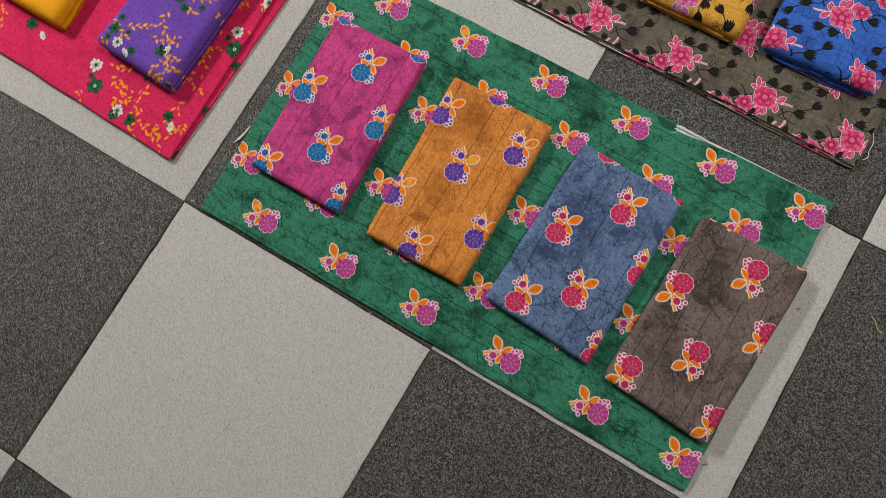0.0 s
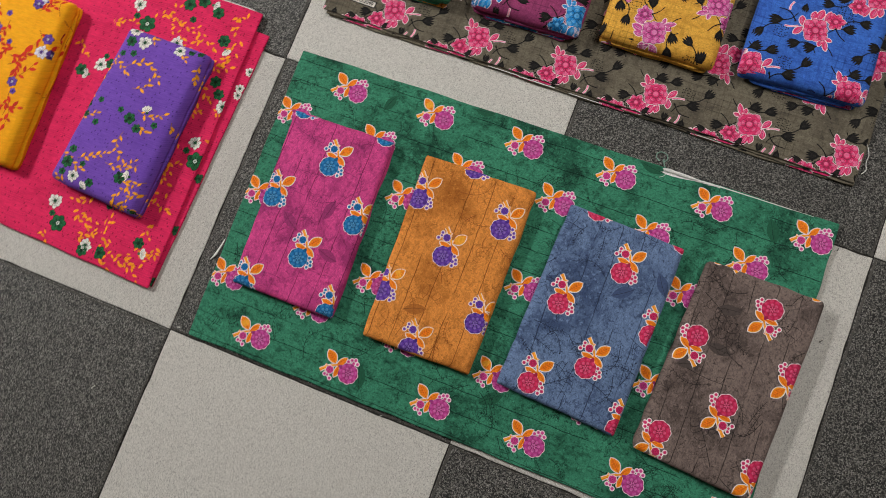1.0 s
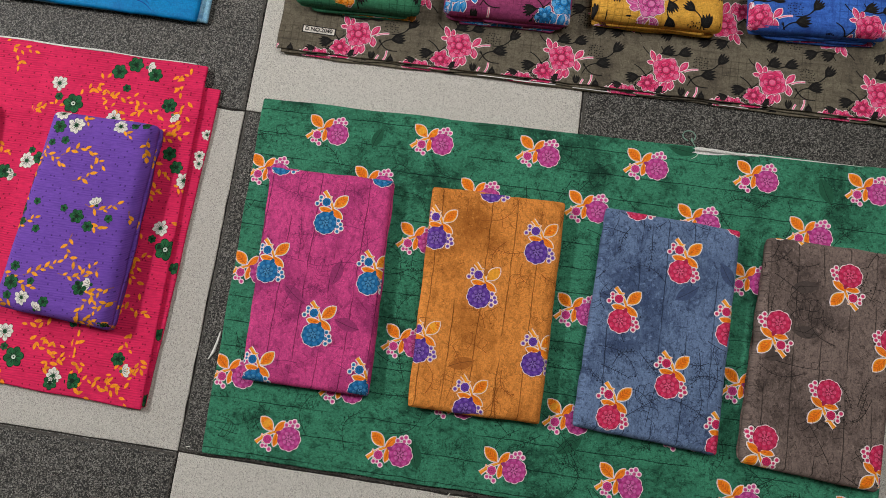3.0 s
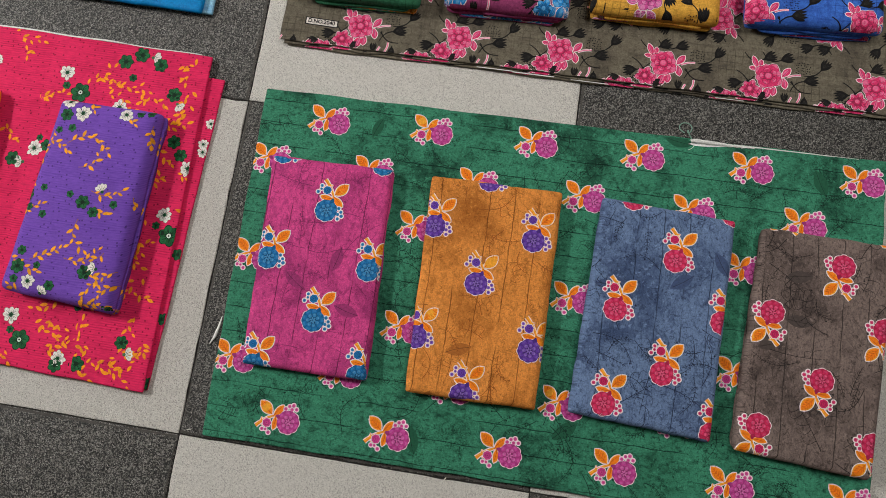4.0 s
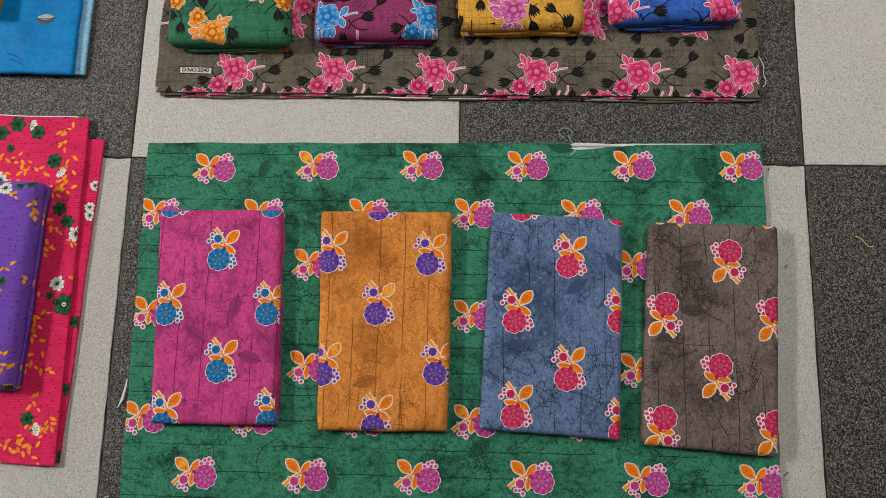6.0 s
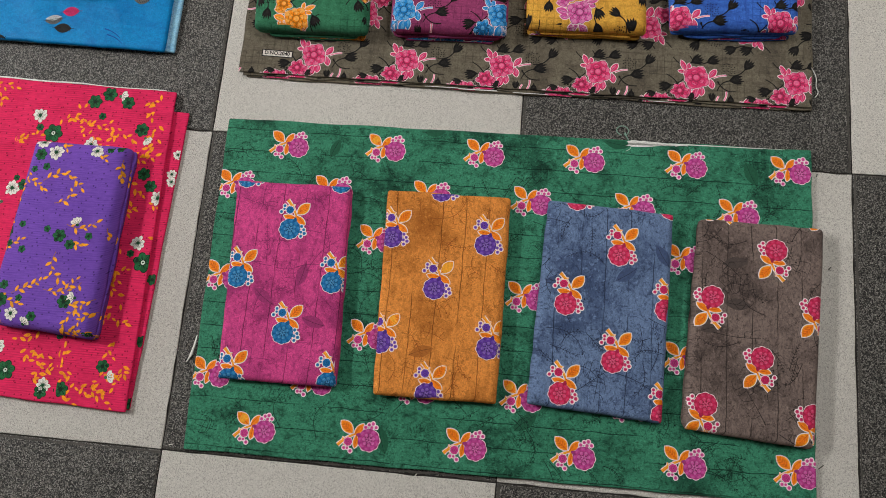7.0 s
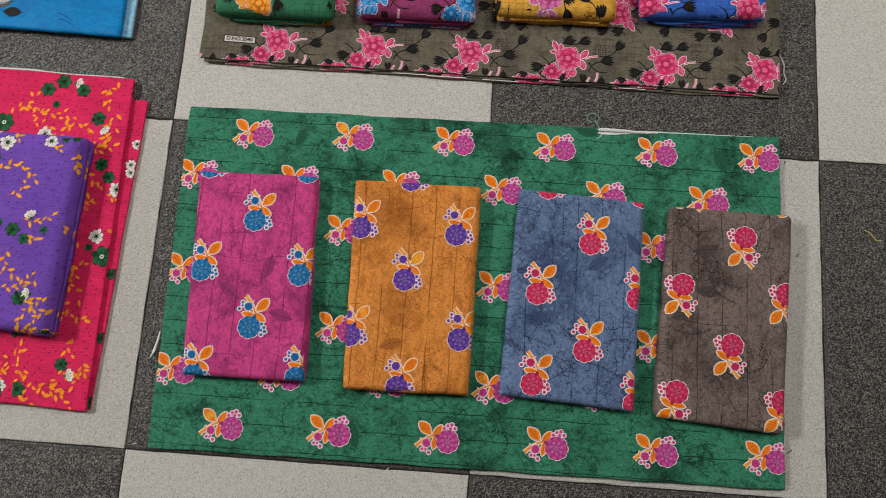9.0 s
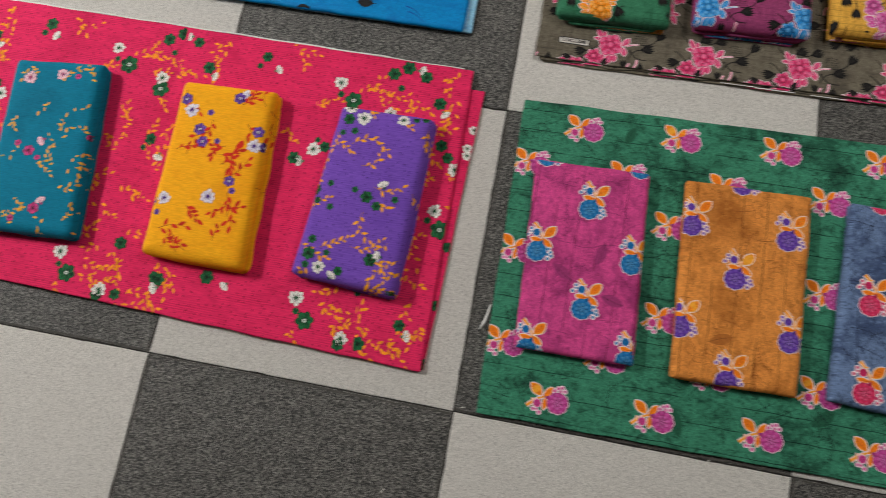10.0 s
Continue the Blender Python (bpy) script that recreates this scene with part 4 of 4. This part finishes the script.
for k, (name, quad, base, dark, rose, label) in enumerate(GREY_PIECES):
    m = fabric(name.replace("folded_", "") + "_cotton", base, dark, "plaid", 0.45)
    thing, top, *thing_fold = bundle(name, quad, 0.0110, 0.040, (m, m), label, 140 + 13 * k, 0.0, 4, 0.006, "pieces on the grey cloth", 0.017, front=0.0035, corner=0.010, puff=0.003)
    shapes = rose_cluster(rose)
    x0, y0 = quad[3]
    ox, oy, spin = GREY_STARTS[k]
    c, d = math.cos(spin), math.sin(spin)
    for j in range(-4, 5):
        for i in range(-3, 4):
            u, v = 0.1835 * i + (0.0925 if j % 2 else 0.0), 0.0975 * j
            x, y = ox + u * c - v * d, oy + u * d + v * c
            if quad[3][0] - 0.07 < x < quad[2][0] + 0.07 and quad[3][1] - 0.07 < y < quad[0][1] + 0.07:
                rose_cell(shapes, top, thing, x, y, spin + (math.pi if j % 2 else 0.0))
    for x in (0.05, 0.12, 0.20):
        print_on("printed_rose", shapes, thing_fold[0], thing, x0 + x, y0 + 0.004, math.pi)

# red cloth with its folded pieces
M_RED = fabric("red_cotton", (226, 44, 96), (164, 16, 60), "rib", 0.35, mottle=0.12, rib=0.5)
RQ = [(-1.19, 0.694), (-0.0790, 0.671), (-0.0725, 0.058), (-1.17, 0.093)]
red = cloth_thing("folded_red_cloth", RQ, 0.0, "pink-red floral cotton cloth folded flat on the tiles", "fabric", "spread cloths")
red_low = Sheet([(-1.16, 0.668), (-0.050, 0.632), (-0.0680, 0.062), (-1.15, 0.098)], 0.0, 0.005, 0.0022, 0.0005, 31)
red_low.mesh("under_layer", M_RED, red, 90, 50)
red_top = Sheet(RQ, 0.0054, 0.0055, 0.0026, 0.0016, 32, creases=((-0.385, "x", 0.0022), (-0.70, "x", 0.002), (-0.21, "x", 0.0012)))
red_top.mesh("top_layer", M_RED, red, 120, 70)
WHITE, DEEP = (232, 226, 220), (22, 84, 46)
R_WHITE, R_GREEN = daisy(0.0150, WHITE, (30, 84, 52)), blob_flower(0.0130, DEEP)
R_BIG, R_SMALL, R_BUD = blob_flower(0.019, DEEP, (200, 214, 200), 6), blob_flower(0.007, DEEP), half_daisy(0.0150, WHITE, (70, 110, 78))
RED_GREEN = [(-0.239, 0.640), (-0.211, 0.657), (-0.172, 0.642), (-0.134, 0.588), (-0.512, 0.639), (-0.406, 0.430), (-0.348, 0.462), (-0.199, 0.088), (-0.236, 0.080),
             (-0.128, 0.135), (-0.520, 0.162), (-0.616, 0.141), (-0.216, 0.414), (-0.216, 0.190), (-0.098, 0.477), (-0.115, 0.500)]
RED_WHITE = [(-0.345, 0.605), (-0.370, 0.454), (-0.335, 0.153), (-0.233, 0.092), (-0.230, 0.551), (-0.103, 0.366), (-0.080, 0.455)]
RED_BUD = [(-0.189, 0.654), (-0.124, 0.571), (-0.487, 0.611), (-0.387, 0.426), (-0.118, 0.116), (-0.189, 0.385), (-0.477, 0.156)]
RED_BIG = [(-0.311, 0.570), (-0.309, 0.113), (-0.087, 0.330), (-0.227, 0.526)]
RED_SMALL = [(-0.219, 0.611), (-0.523, 0.617), (-0.340, 0.580), (-0.365, 0.475), (-0.114, 0.345), (-0.228, 0.394), (-0.33, 0.128)]
for shapes, spots, name in ((R_GREEN, RED_GREEN, "printed_green_flower"), (R_WHITE, RED_WHITE, "printed_white_flower"), (R_BUD, RED_BUD, "printed_bud"), (R_BIG, RED_BIG, "printed_green_flower"), (R_SMALL, RED_SMALL, "printed_green_flower")):
    for x, y in spots:
        for n in range(3):
            print_on(name, shapes, red_top, red, x - 0.497 * n, y + 0.009 * n, random.uniform(0, 6.28), random.uniform(0.9, 1.1))
rng = random.Random(9)
sprays = []


def red_spray(x, y, way, span):
    k = max(2, round(span / 0.0098))
    return [(t + np.array([x, y]), c, lv) for t, c, lv in leaf_spray(rng, (255, 150, 28), k, span, 0.0122, False, way)]


# one repeat of the vines: where each begins, its direction and its length
VINE_UPPER = "-467,672,-14,62 -450,652,-49,35 -384,545,27,49 -387,539,33,27 -297,595,43,49 -304,578,16,58 -274,590,-4,66 -263,567,0,36 -213,596,-38,34 -237,561,-6,41 -202,559,7,55 -104,663,-142,28 -103,641,-140,31 -102,622,-142,28 -104,602,-112,27 -103,576,-114,36 -154,538,-3,56 -426,506,-68,48 -130,528,39,21 -137,487,-48,36 -132,449,-95,47 -100,451,-48,38 -68,414,-94,82 -132,358,-84,62"
VINE_LOWER = "-147,322,-14,32 -46,360,130,33 -116,255,-122,57 -128,233,-41,30 -291,147,-6,55 -291,125,0,49 -271,108,-10,28 -257,96,24,52 -234,124,47,44 -225,149,-25,23 -194,132,-98,28 -110,191,-93,58 -94,147,-99,43 -137,151,-30,56 -187,94,-6,60 -142,108,-53,26 -174,70,-2,73 -203,76,-15,27 -80,187,67,21 -332,104,-65,35 -146,284,-30,24 -112,106,62,24"
for text in (VINE_UPPER, VINE_LOWER):
    for word in text.split():
        x, y, way, span = (float(v) for v in word.split(","))
        for n in range(3):
            sprays += red_spray(x / 1000 - 0.497 * n, y / 1000 + 0.009 * n, math.radians(way), span / 1000)
for n in range(2):
    for _ in range(26):
        sprays += red_spray(rng.uniform(-0.33, -0.15) - 0.497 * n, rng.uniform(0.18, 0.53), rng.uniform(0, 6.28), rng.uniform(0.02, 0.05))
tagged(print_on("leaf_spray_print", sprays, red_top, red), kind="stuff")
for x, y in ((-0.058, 0.545), (-0.064, 0.505), (-0.062, 0.49)):
    print_on("printed_white_flower", R_WHITE, red_low, red, x, y, 0.4, 0.68)
for x, y in ((-0.0665, 0.300), (-0.0680, 0.185), (-0.0690, 0.074)):
    print_on("printed_green_flower", R_GREEN, red_low, red, x, y, 0.3, 0.8)
edge = [(x, 0.0) for x in np.linspace(-1.185, -0.10, 60)]
ev, ef = [], []
for i, (x, _) in enumerate(edge):
    y = 0.694 + (x + 1.19) * (0.671 - 0.694) / 1.1110 + 0.0008 * math.sin(40 * x)
    w = 0.0020 if x < -0.25 else 0.0008
    for yy in (y - 0.001, y + w):
        ev.append((x - red.location.x, yy - red.location.y, 0.0112))
    for yy in (y - 0.001, y + w):
        ev.append((x - red.location.x, yy - red.location.y, 0.0062))
for i in range(len(edge) - 1):
    a, b = 4 * i, 4 * i + 4
    ef += [(a, b, b + 1, a + 1), (a + 1, b + 1, b + 3, a + 3), (a + 3, b + 3, b + 2, a + 2)]
tagged(obj("selvage_edge", ev, ef, SELVAGE, red, smooth=False), "thin white selvage edge")

RED_PIECES = [
    ("folded_purple_piece", [(-0.323, 0.546), (-0.131, 0.543), (-0.141, 0.180), (-0.349, 0.194)], (118, 78, 180), (84, 48, 140), (244, 160, 34), WHITE, DEEP,
     "purple cotton piece with green flowers folded on the red cloth"),
    ("folded_yellow_piece", [(-0.660, 0.550), (-0.458, 0.554), (-0.440, 0.181), (-0.652, 0.182)], (244, 170, 26), (226, 132, 12), (214, 46, 24), (226, 218, 226), (98, 62, 150),
     "yellow cotton piece with violet flowers folded on the red cloth"),
    ("folded_teal_piece", [(-1.038, 0.546), (-0.836, 0.561), (-0.794, 0.186), (-1.001, 0.176)], (8, 116, 144), (6, 82, 108), (222, 166, 52), (226, 190, 200), (176, 52, 112),
     "teal cotton piece with pink flowers folded on the red cloth"),
]
PIECE_FLOWERS = [
    [(0.079, 0.326, "w"), (0.157, 0.334, "w"), (0.050, 0.320, "g"), (0.043, 0.291, "s"), (0.066, 0.297, "s"), (0.048, 0.346, "w"), (0.182, 0.339, "s"), (0.200, 0.342, "s"), (0.147, 0.191, "b"), (0.117, 0.168, "g"), (0.139, 0.153, "m"), (0.092, 0.179, "s"), (0.172, 0.171, "s"), (0.015, 0.170, "g"), (0.042, 0.185, "s"), (0.023, 0.148, "s"), (0.051, 0.138, "s"), (0.031, 0.071, "m"), (0.030, 0.043, "g"), (0.064, 0.049, "s"), (0.054, 0.020, "w"), (0.093, 0.018, "m"), (0.078, 0.003, "b"), (0.028, 0.021, "s"), (0.149, 0.049, "g"), (0.167, 0.057, "b"), (0.198, -0.014, "g")],
    [(0.030, 0.303, "w"), (0.058, 0.265, "g"), (0.071, 0.303, "s"), (0.123, 0.342, "g"), (0.140, 0.352, "b"), (0.177, 0.277, "g"), (0.176, 0.247, "w"), (0.196, 0.248, "g"), (0.070, 0.240, "g"),
     (0.145, 0.168, "g"), (0.111, 0.131, "w"), (0.023, 0.115, "w"), (-0.002, 0.107, "g"), (0.016, 0.085, "s"), (0.013, 0.325, "g"), (0.10, 0.245, "s"), (0.155, 0.15, "s")],
    [(0.015, 0.328, "w"), (0.083, 0.345, "w"), (0.118, 0.345, "s"), (0.089, 0.200, "b"), (0.064, 0.172, "g"), (0.087, 0.160, "s"), (0.035, 0.185, "s"), (0.112, 0.057, "g"), (0.126, 0.069, "b"), (0.18, 0.22, "s"), (0.07, 0.03, "s")],
]
VINES = [(0.035, 0.271, 0.068, 0.255), (0.064, 0.269, 0.141, 0.260), (0.095, 0.228, 0.127, 0.261), (0.028, 0.244, 0.020, 0.175), (0.012, 0.129, 0.045, 0.156),
          (0.127, 0.190, 0.182, 0.198), (0.139, 0.164, 0.164, 0.153), (0.117, 0.138, 0.139, 0.086), (0.048, 0.057, 0.102, 0.086), (0.107, 0.068, 0.165, 0.090),
          (0.175, 0.086, 0.161, 0.073), (0.204, 0.058, 0.151, 0.002), (0.141, -0.010, 0.203, -0.006), (0.214, 0.038, 0.172, -0.016), (0.209, 0.321, 0.211, 0.287),
          (0.151, 0.328, 0.175, 0.319), (0.203, 0.189, 0.219, 0.169), (0.033, 0.291, 0.031, 0.256), (0.008, 0.062, 0.065, 0.038), (0.141, 0.043, 0.177, 0.032),
          (0.047, -0.003, 0.022, 0.010), (0.075, 0.355, 0.097, 0.335)]
for k, (name, quad, base, dark, leaf_c, petal, flower, label) in enumerate(RED_PIECES):
    m = fabric(name.replace("folded_", "") + "_cotton", base, dark, "rib", 0.3, mottle=0.12, rib=(0.40, 0.10, 0.20)[k], dots=(0.6, 0.0, 0.25)[k])
    thing, top, *thing_folds = bundle(name, quad, 0.0105, 0.040, (m, m), label, 240 + 17 * k, 0.0, 4, 0.005, "pieces on the red cloth", 0.018, side=(0.003, 0.008, 0.003)[k], corner=0.012, puff=0.004)
    x0, y0 = quad[3]
    kinds = {"w": (daisy(0.0140, petal, shade(flower, 0.9)), "printed_white_flower"), "g": (blob_flower(0.0120, flower, (210, 205, 215) if k == 1 else None), "printed_flower"),
             "s": (blob_flower(0.0068, flower, petals=5), "printed_flower"), "m": (blob_flower(0.0094, flower), "printed_flower"), "b": (half_daisy(0.0150, petal, shade(flower, 0.9)), "printed_bud")}
    for x, y, kind in PIECE_FLOWERS[k]:
        shapes, pname = kinds[kind]
        print_on(pname, shapes, top, thing, x0 + x, y0 + y, random.uniform(0, 6.28), random.uniform(0.9, 1.08))
    rng = random.Random(300 + k)
    sprays = []
    for x, y, x1, y1 in VINES if k == 0 else ():
        span = math.hypot(x1 - x, y1 - y)
        sprays += [(t + np.array([x0 + x, y0 + y]), c, lv) for t, c, lv in leaf_spray(rng, leaf_c, max(2, round(span / 0.009)), span, 0.0115, True, math.atan2(y1 - y, x1 - x))]
    for i in range((0, 24, 30)[k]):
        x, y = x0 + rng.uniform(0, 0.2), y0 + rng.uniform(0, 0.36)
        sprays += [(t + np.array([x, y]), c, lv) for t, c, lv in leaf_spray(rng, leaf_c, rng.randint(3, 7), rng.uniform(0.03, 0.06), (0.0100, 0.0145, 0.0105)[k], k == 1)]
    tagged(print_on("leaf_spray_print", sprays, top, thing), kind="stuff")
    for fold in thing_folds:
        edge_print = print_on("leaf_spray_print", sprays, fold, thing, 0.006, -0.004)
        if edge_print:
            tagged(edge_print, kind="stuff")

# blue cloth with its folded piece
M_BLUE = fabric("sky_blue_cotton", (2, 130, 194), (4, 92, 164), "smear", 0.6, 0.55, mottle=0.2)
BQ = [(-1.20, 1.39), (-0.114, 1.375), (-0.117, 0.752), (-1.18, 0.772)]
blue = cloth_thing("folded_sky_blue_cloth", BQ, 0.0, "sky blue cotton cloth with scattered leaves folded flat on the tiles", "fabric", "spread cloths")
Sheet(shifted(BQ, 0.004, 0.003, 0.017, -0.004), 0.0, 0.008, 0.0036, 0.0006, 51).mesh("under_layer", fabric("pale_blue_selvage", (150, 200, 224), (40, 120, 186), "smear", 0.6), blue, 70, 50)
blue_top = Sheet(BQ, 0.0085, 0.0085, 0.006, 0.0016, 52)
blue_top.mesh("top_layer", M_BLUE, blue, 100, 60)


def veined(colour, vein, half=None):
    out = [(leaf(-0.018, 0, 0.018, 0, 0.021, 0.5), colour, 0)]
    if half:
        out.append((leaf(-0.016, 0.004, 0.016, 0.004, 0.011, 0.5), half, 1))
    out.append((strip(arc(-0.022, 0, 0.024, 0, 0.02), 0.0009), vein, 2))
    for i in range(6):
        x = -0.012 + 0.0046 * i
        for s in (-1, 1):
            out.append((strip(arc(x, 0, x + 0.005, s * 0.0075, 0.05, 4), 0.0007), vein, 2))
    return out


BLACK_LEAF, GREY_LEAF, ROSE_LEAF = veined((34, 34, 36), (20, 20, 20)), veined((92, 96, 98), (24, 24, 26), (190, 200, 204)), veined((196, 42, 102), (120, 20, 60))
for shapes, x, y, a in ((ROSE_LEAF, -0.322, 0.826, 0.1), (GREY_LEAF, -0.354, 0.806, 0.25), (BLACK_LEAF, -0.332, 0.789, 0.0), (GREY_LEAF, -0.180, 0.861, 0.05), (BLACK_LEAF, -0.462, 0.757, 0.0),
                        (GREY_LEAF, -0.60, 0.84, 0.4), (ROSE_LEAF, -0.70, 0.80, 1.0), (BLACK_LEAF, -0.52, 0.93, 0.3), (GREY_LEAF, -0.2, 1.0, 0.9)):
    print_on("printed_leaf", shapes, blue_top, blue, x, y, a)
strokes = []
for x, y in ((-0.245, 0.792), (-0.238, 0.780), (-0.62, 0.782), (-0.60, 0.79)):
    strokes.append((strip(arc(x, y, x + 0.035, y - 0.018, 0.08), 0.0026, 0.4), (14, 74, 150), 0))
print_on("printed_strokes", strokes, blue_top, blue)
M_AMBER = fabric("amber_cotton", (246, 164, 14), (226, 124, 6), "smear", 0.3)
AQ = [(-0.505, 1.24), (-0.268, 1.235), (-0.264, 0.857), (-0.500, 0.866)]
amber, amber_top, *amber_folds = bundle("folded_amber_piece", AQ, 0.0165, 0.038, (M_AMBER, M_AMBER), "amber yellow cotton piece folded on the sky blue cloth", 333, 0.0, 3, 0.003, "pieces on the blue cloth", 0.012)
for shapes, x, y, a in ((BLACK_LEAF, -0.325, 0.862, 0.2), (veined((40, 96, 50), (20, 50, 26)), -0.29, 0.860, -0.6), (GREY_LEAF, -0.40, 0.93, 1.0)):
    print_on("printed_leaf", shapes, amber_top, amber, x, y, a)


# ---- loose ends and lint ----
def thread(name, points, radius, mat, label, category="thread", parent=None):
    cu = bpy.data.curves.new(name, "CURVE")
    cu.dimensions, cu.bevel_depth, cu.bevel_resolution, cu.resolution_u = "3D", radius, 1, 6
    sp = cu.splines.new("NURBS")
    sp.points.add(len(points) - 1)
    for p, c in zip(sp.points, points):
        p.co = (*c, 1)
    sp.use_endpoint_u, sp.order_u = True, 3
    tmp = bpy.data.objects.new(name, cu)
    scene.collection.objects.link(tmp)
    me = bpy.data.meshes.new_from_object(tmp.evaluated_get(bpy.context.evaluated_depsgraph_get()))
    bpy.data.objects.remove(tmp)
    me.materials.clear()
    me.materials.append(mat)
    ob = new(name, me)
    if parent:
        ob.parent = parent
        ob.location = -parent.location
    else:
        tagged(ob, label, category)
    return ob


GREEN_THREAD = plain("green_thread", (128, 162, 146), 0.9, 400.0, 0.2)
pts = [(0.800, 0.628, 0.009), (0.792, 0.640, 0.006), (0.790, 0.652, 0.004)]
for i in range(9):
    a = -1.2 + i * 0.72
    pts.append((0.785 + 0.012 * math.cos(a), 0.652 + 0.010 * math.sin(a), 0.004 + 0.0006 * i))
thread("loose_thread", pts, 0.0010, GREEN_THREAD, "", parent=green)
torn = [(leaf(0.792, 0.6235, 0.880, 0.6315, 0.0085, 0.35), (232, 232, 228), 1), (leaf(0.796, 0.630, 0.850, 0.6325, 0.006, 0.4), (238, 238, 234), 2),
        (leaf(0.850, 0.627, 0.915, 0.6335, 0.0035, 0.4), (228, 228, 224), 1), (strip(arc(0.87, 0.6318, 1.08, 0.6345, 0.002), 0.0012, 0.6), (214, 216, 210), 1), (strip(arc(0.802, 0.628, 0.792, 0.612, 0.2), 0.0012, 0.5), (220, 220, 214), 1)]
print_on("torn_selvage", torn, green_top, green, margin=0.0)
rng = random.Random(12)
for i in range(16):
    x = 0.795 + 0.006 * i + rng.uniform(-0.003, 0.003)
    k = 1.0 - 0.05 * i
    thread("frayed_end", [(x, 0.6275, 0.0086), (x + 0.010, 0.6305 + rng.uniform(0, 0.003) * k, 0.0084), (x + 0.022, 0.6295, 0.0083)], (0.0030 if i < 8 else 0.0018) * k + 0.0004, SELVAGE, "", parent=green)
thread("frayed_end", [(0.86, 0.6305, 0.0075), (0.95, 0.633, 0.0075), (1.04, 0.634, 0.0070)], 0.0010, SELVAGE, "", parent=green)
strip_pts = [(0.034, 0.205, 0.004), (0.031, 0.185, 0.003), (0.027, 0.168, 0.002), (0.021, 0.156, 0.0015)]
sv, sf = [], []
for i, (x, y, z) in enumerate(strip_pts):
    w = (0.0010, 0.0022, 0.0028, 0.0014)[i]
    sv += [(x - w, y, z), (x + w, y + 0.001, z + 0.001), (x + w, y + 0.001, z + 0.0003), (x - w, y, z - 0.0007)]
for i in range(3):
    a, b = 4 * i, 4 * i + 4
    sf += [(a, a + 1, b + 1, b), (a + 2, a + 3, b + 3, b + 2), (a + 1, a + 2, b + 2, b + 1), (a + 3, a, b, b + 3)]
sf += [(3, 2, 1, 0), (12, 13, 14, 15)]
tagged(obj("cloth_scrap", sv, sf, SELVAGE), "thin white cloth scrap beside the green cloth", "scrap")
thread("loose_thread", [(1.128, 0.800, 0.010), (1.142, 0.785, 0.004), (1.138, 0.765, 0.004), (1.146, 0.752, 0.003), (1.136, 0.742, 0.006)], 0.0008, SELVAGE, "", parent=grey)
for x, y, a, k, m, lab_ in ((1.140, 0.077, 0.6, 0.006, DARK_LINT, "small dark fluff lying on the tile"), (1.140, 0.592, 1.2, 0.003, DARK_LINT, "small dark fluff lying on the tile"),
                            (0.455, -0.003, 0.9, 0.006, LINT, "small pale fluff lying on the tile joint"), (0.330, -0.330, 1.4, 0.010, YELLOW_LINT, "tiny straw fleck lying on the tile"),
                            (-0.10, -0.16, 0.9, 0.005, LINT, "small pale fluff lying on the tile"), (1.16, 0.42, 0.8, 0.004, DARK_LINT, "small dark fluff lying on the tile"),
                            (0.016, 0.010, 0.2, 0.004, LINT, "small pale fluff lying on the tile joint")):
    c, s = math.cos(a) * k, math.sin(a) * k
    thread("lint", [(x - c, y - s, 0.0008), (x, y + 0.2 * k, 0.0012), (x + c * 0.7, y + s, 0.0008)], 0.0008, m, lab_, "lint")

thread("straw_thread", [(1.279, 0.474, 0.0012), (1.287, 0.472, 0.002), (1.293, 0.465, 0.0014), (1.302, 0.454, 0.001), (1.309, 0.457, 0.0012)], 0.0009, YELLOW_LINT, "thin yellow thread lying on the dark tile", "thread")

# ---- the tiles, last ----
LINES_X = lambda i: {1: 0.596, 2: 1.203}.get(i, i * T + (0.008 if i > 2 else 0))
for i in range(LOW, HIGH):
    for j in range(-4, HIGH):
        ob = new("tile", TILE_MESHES[(i + j) % 2][(3 * i + 5 * j) % 3])
        ob.parent = floor
        xa, xb = LINES_X(i), LINES_X(i + 1)
        ob.location = ((xa + xb) / 2, (j + 0.5) * T, 0)
        ob.scale = ((xb - xa) / T, 1, 1)
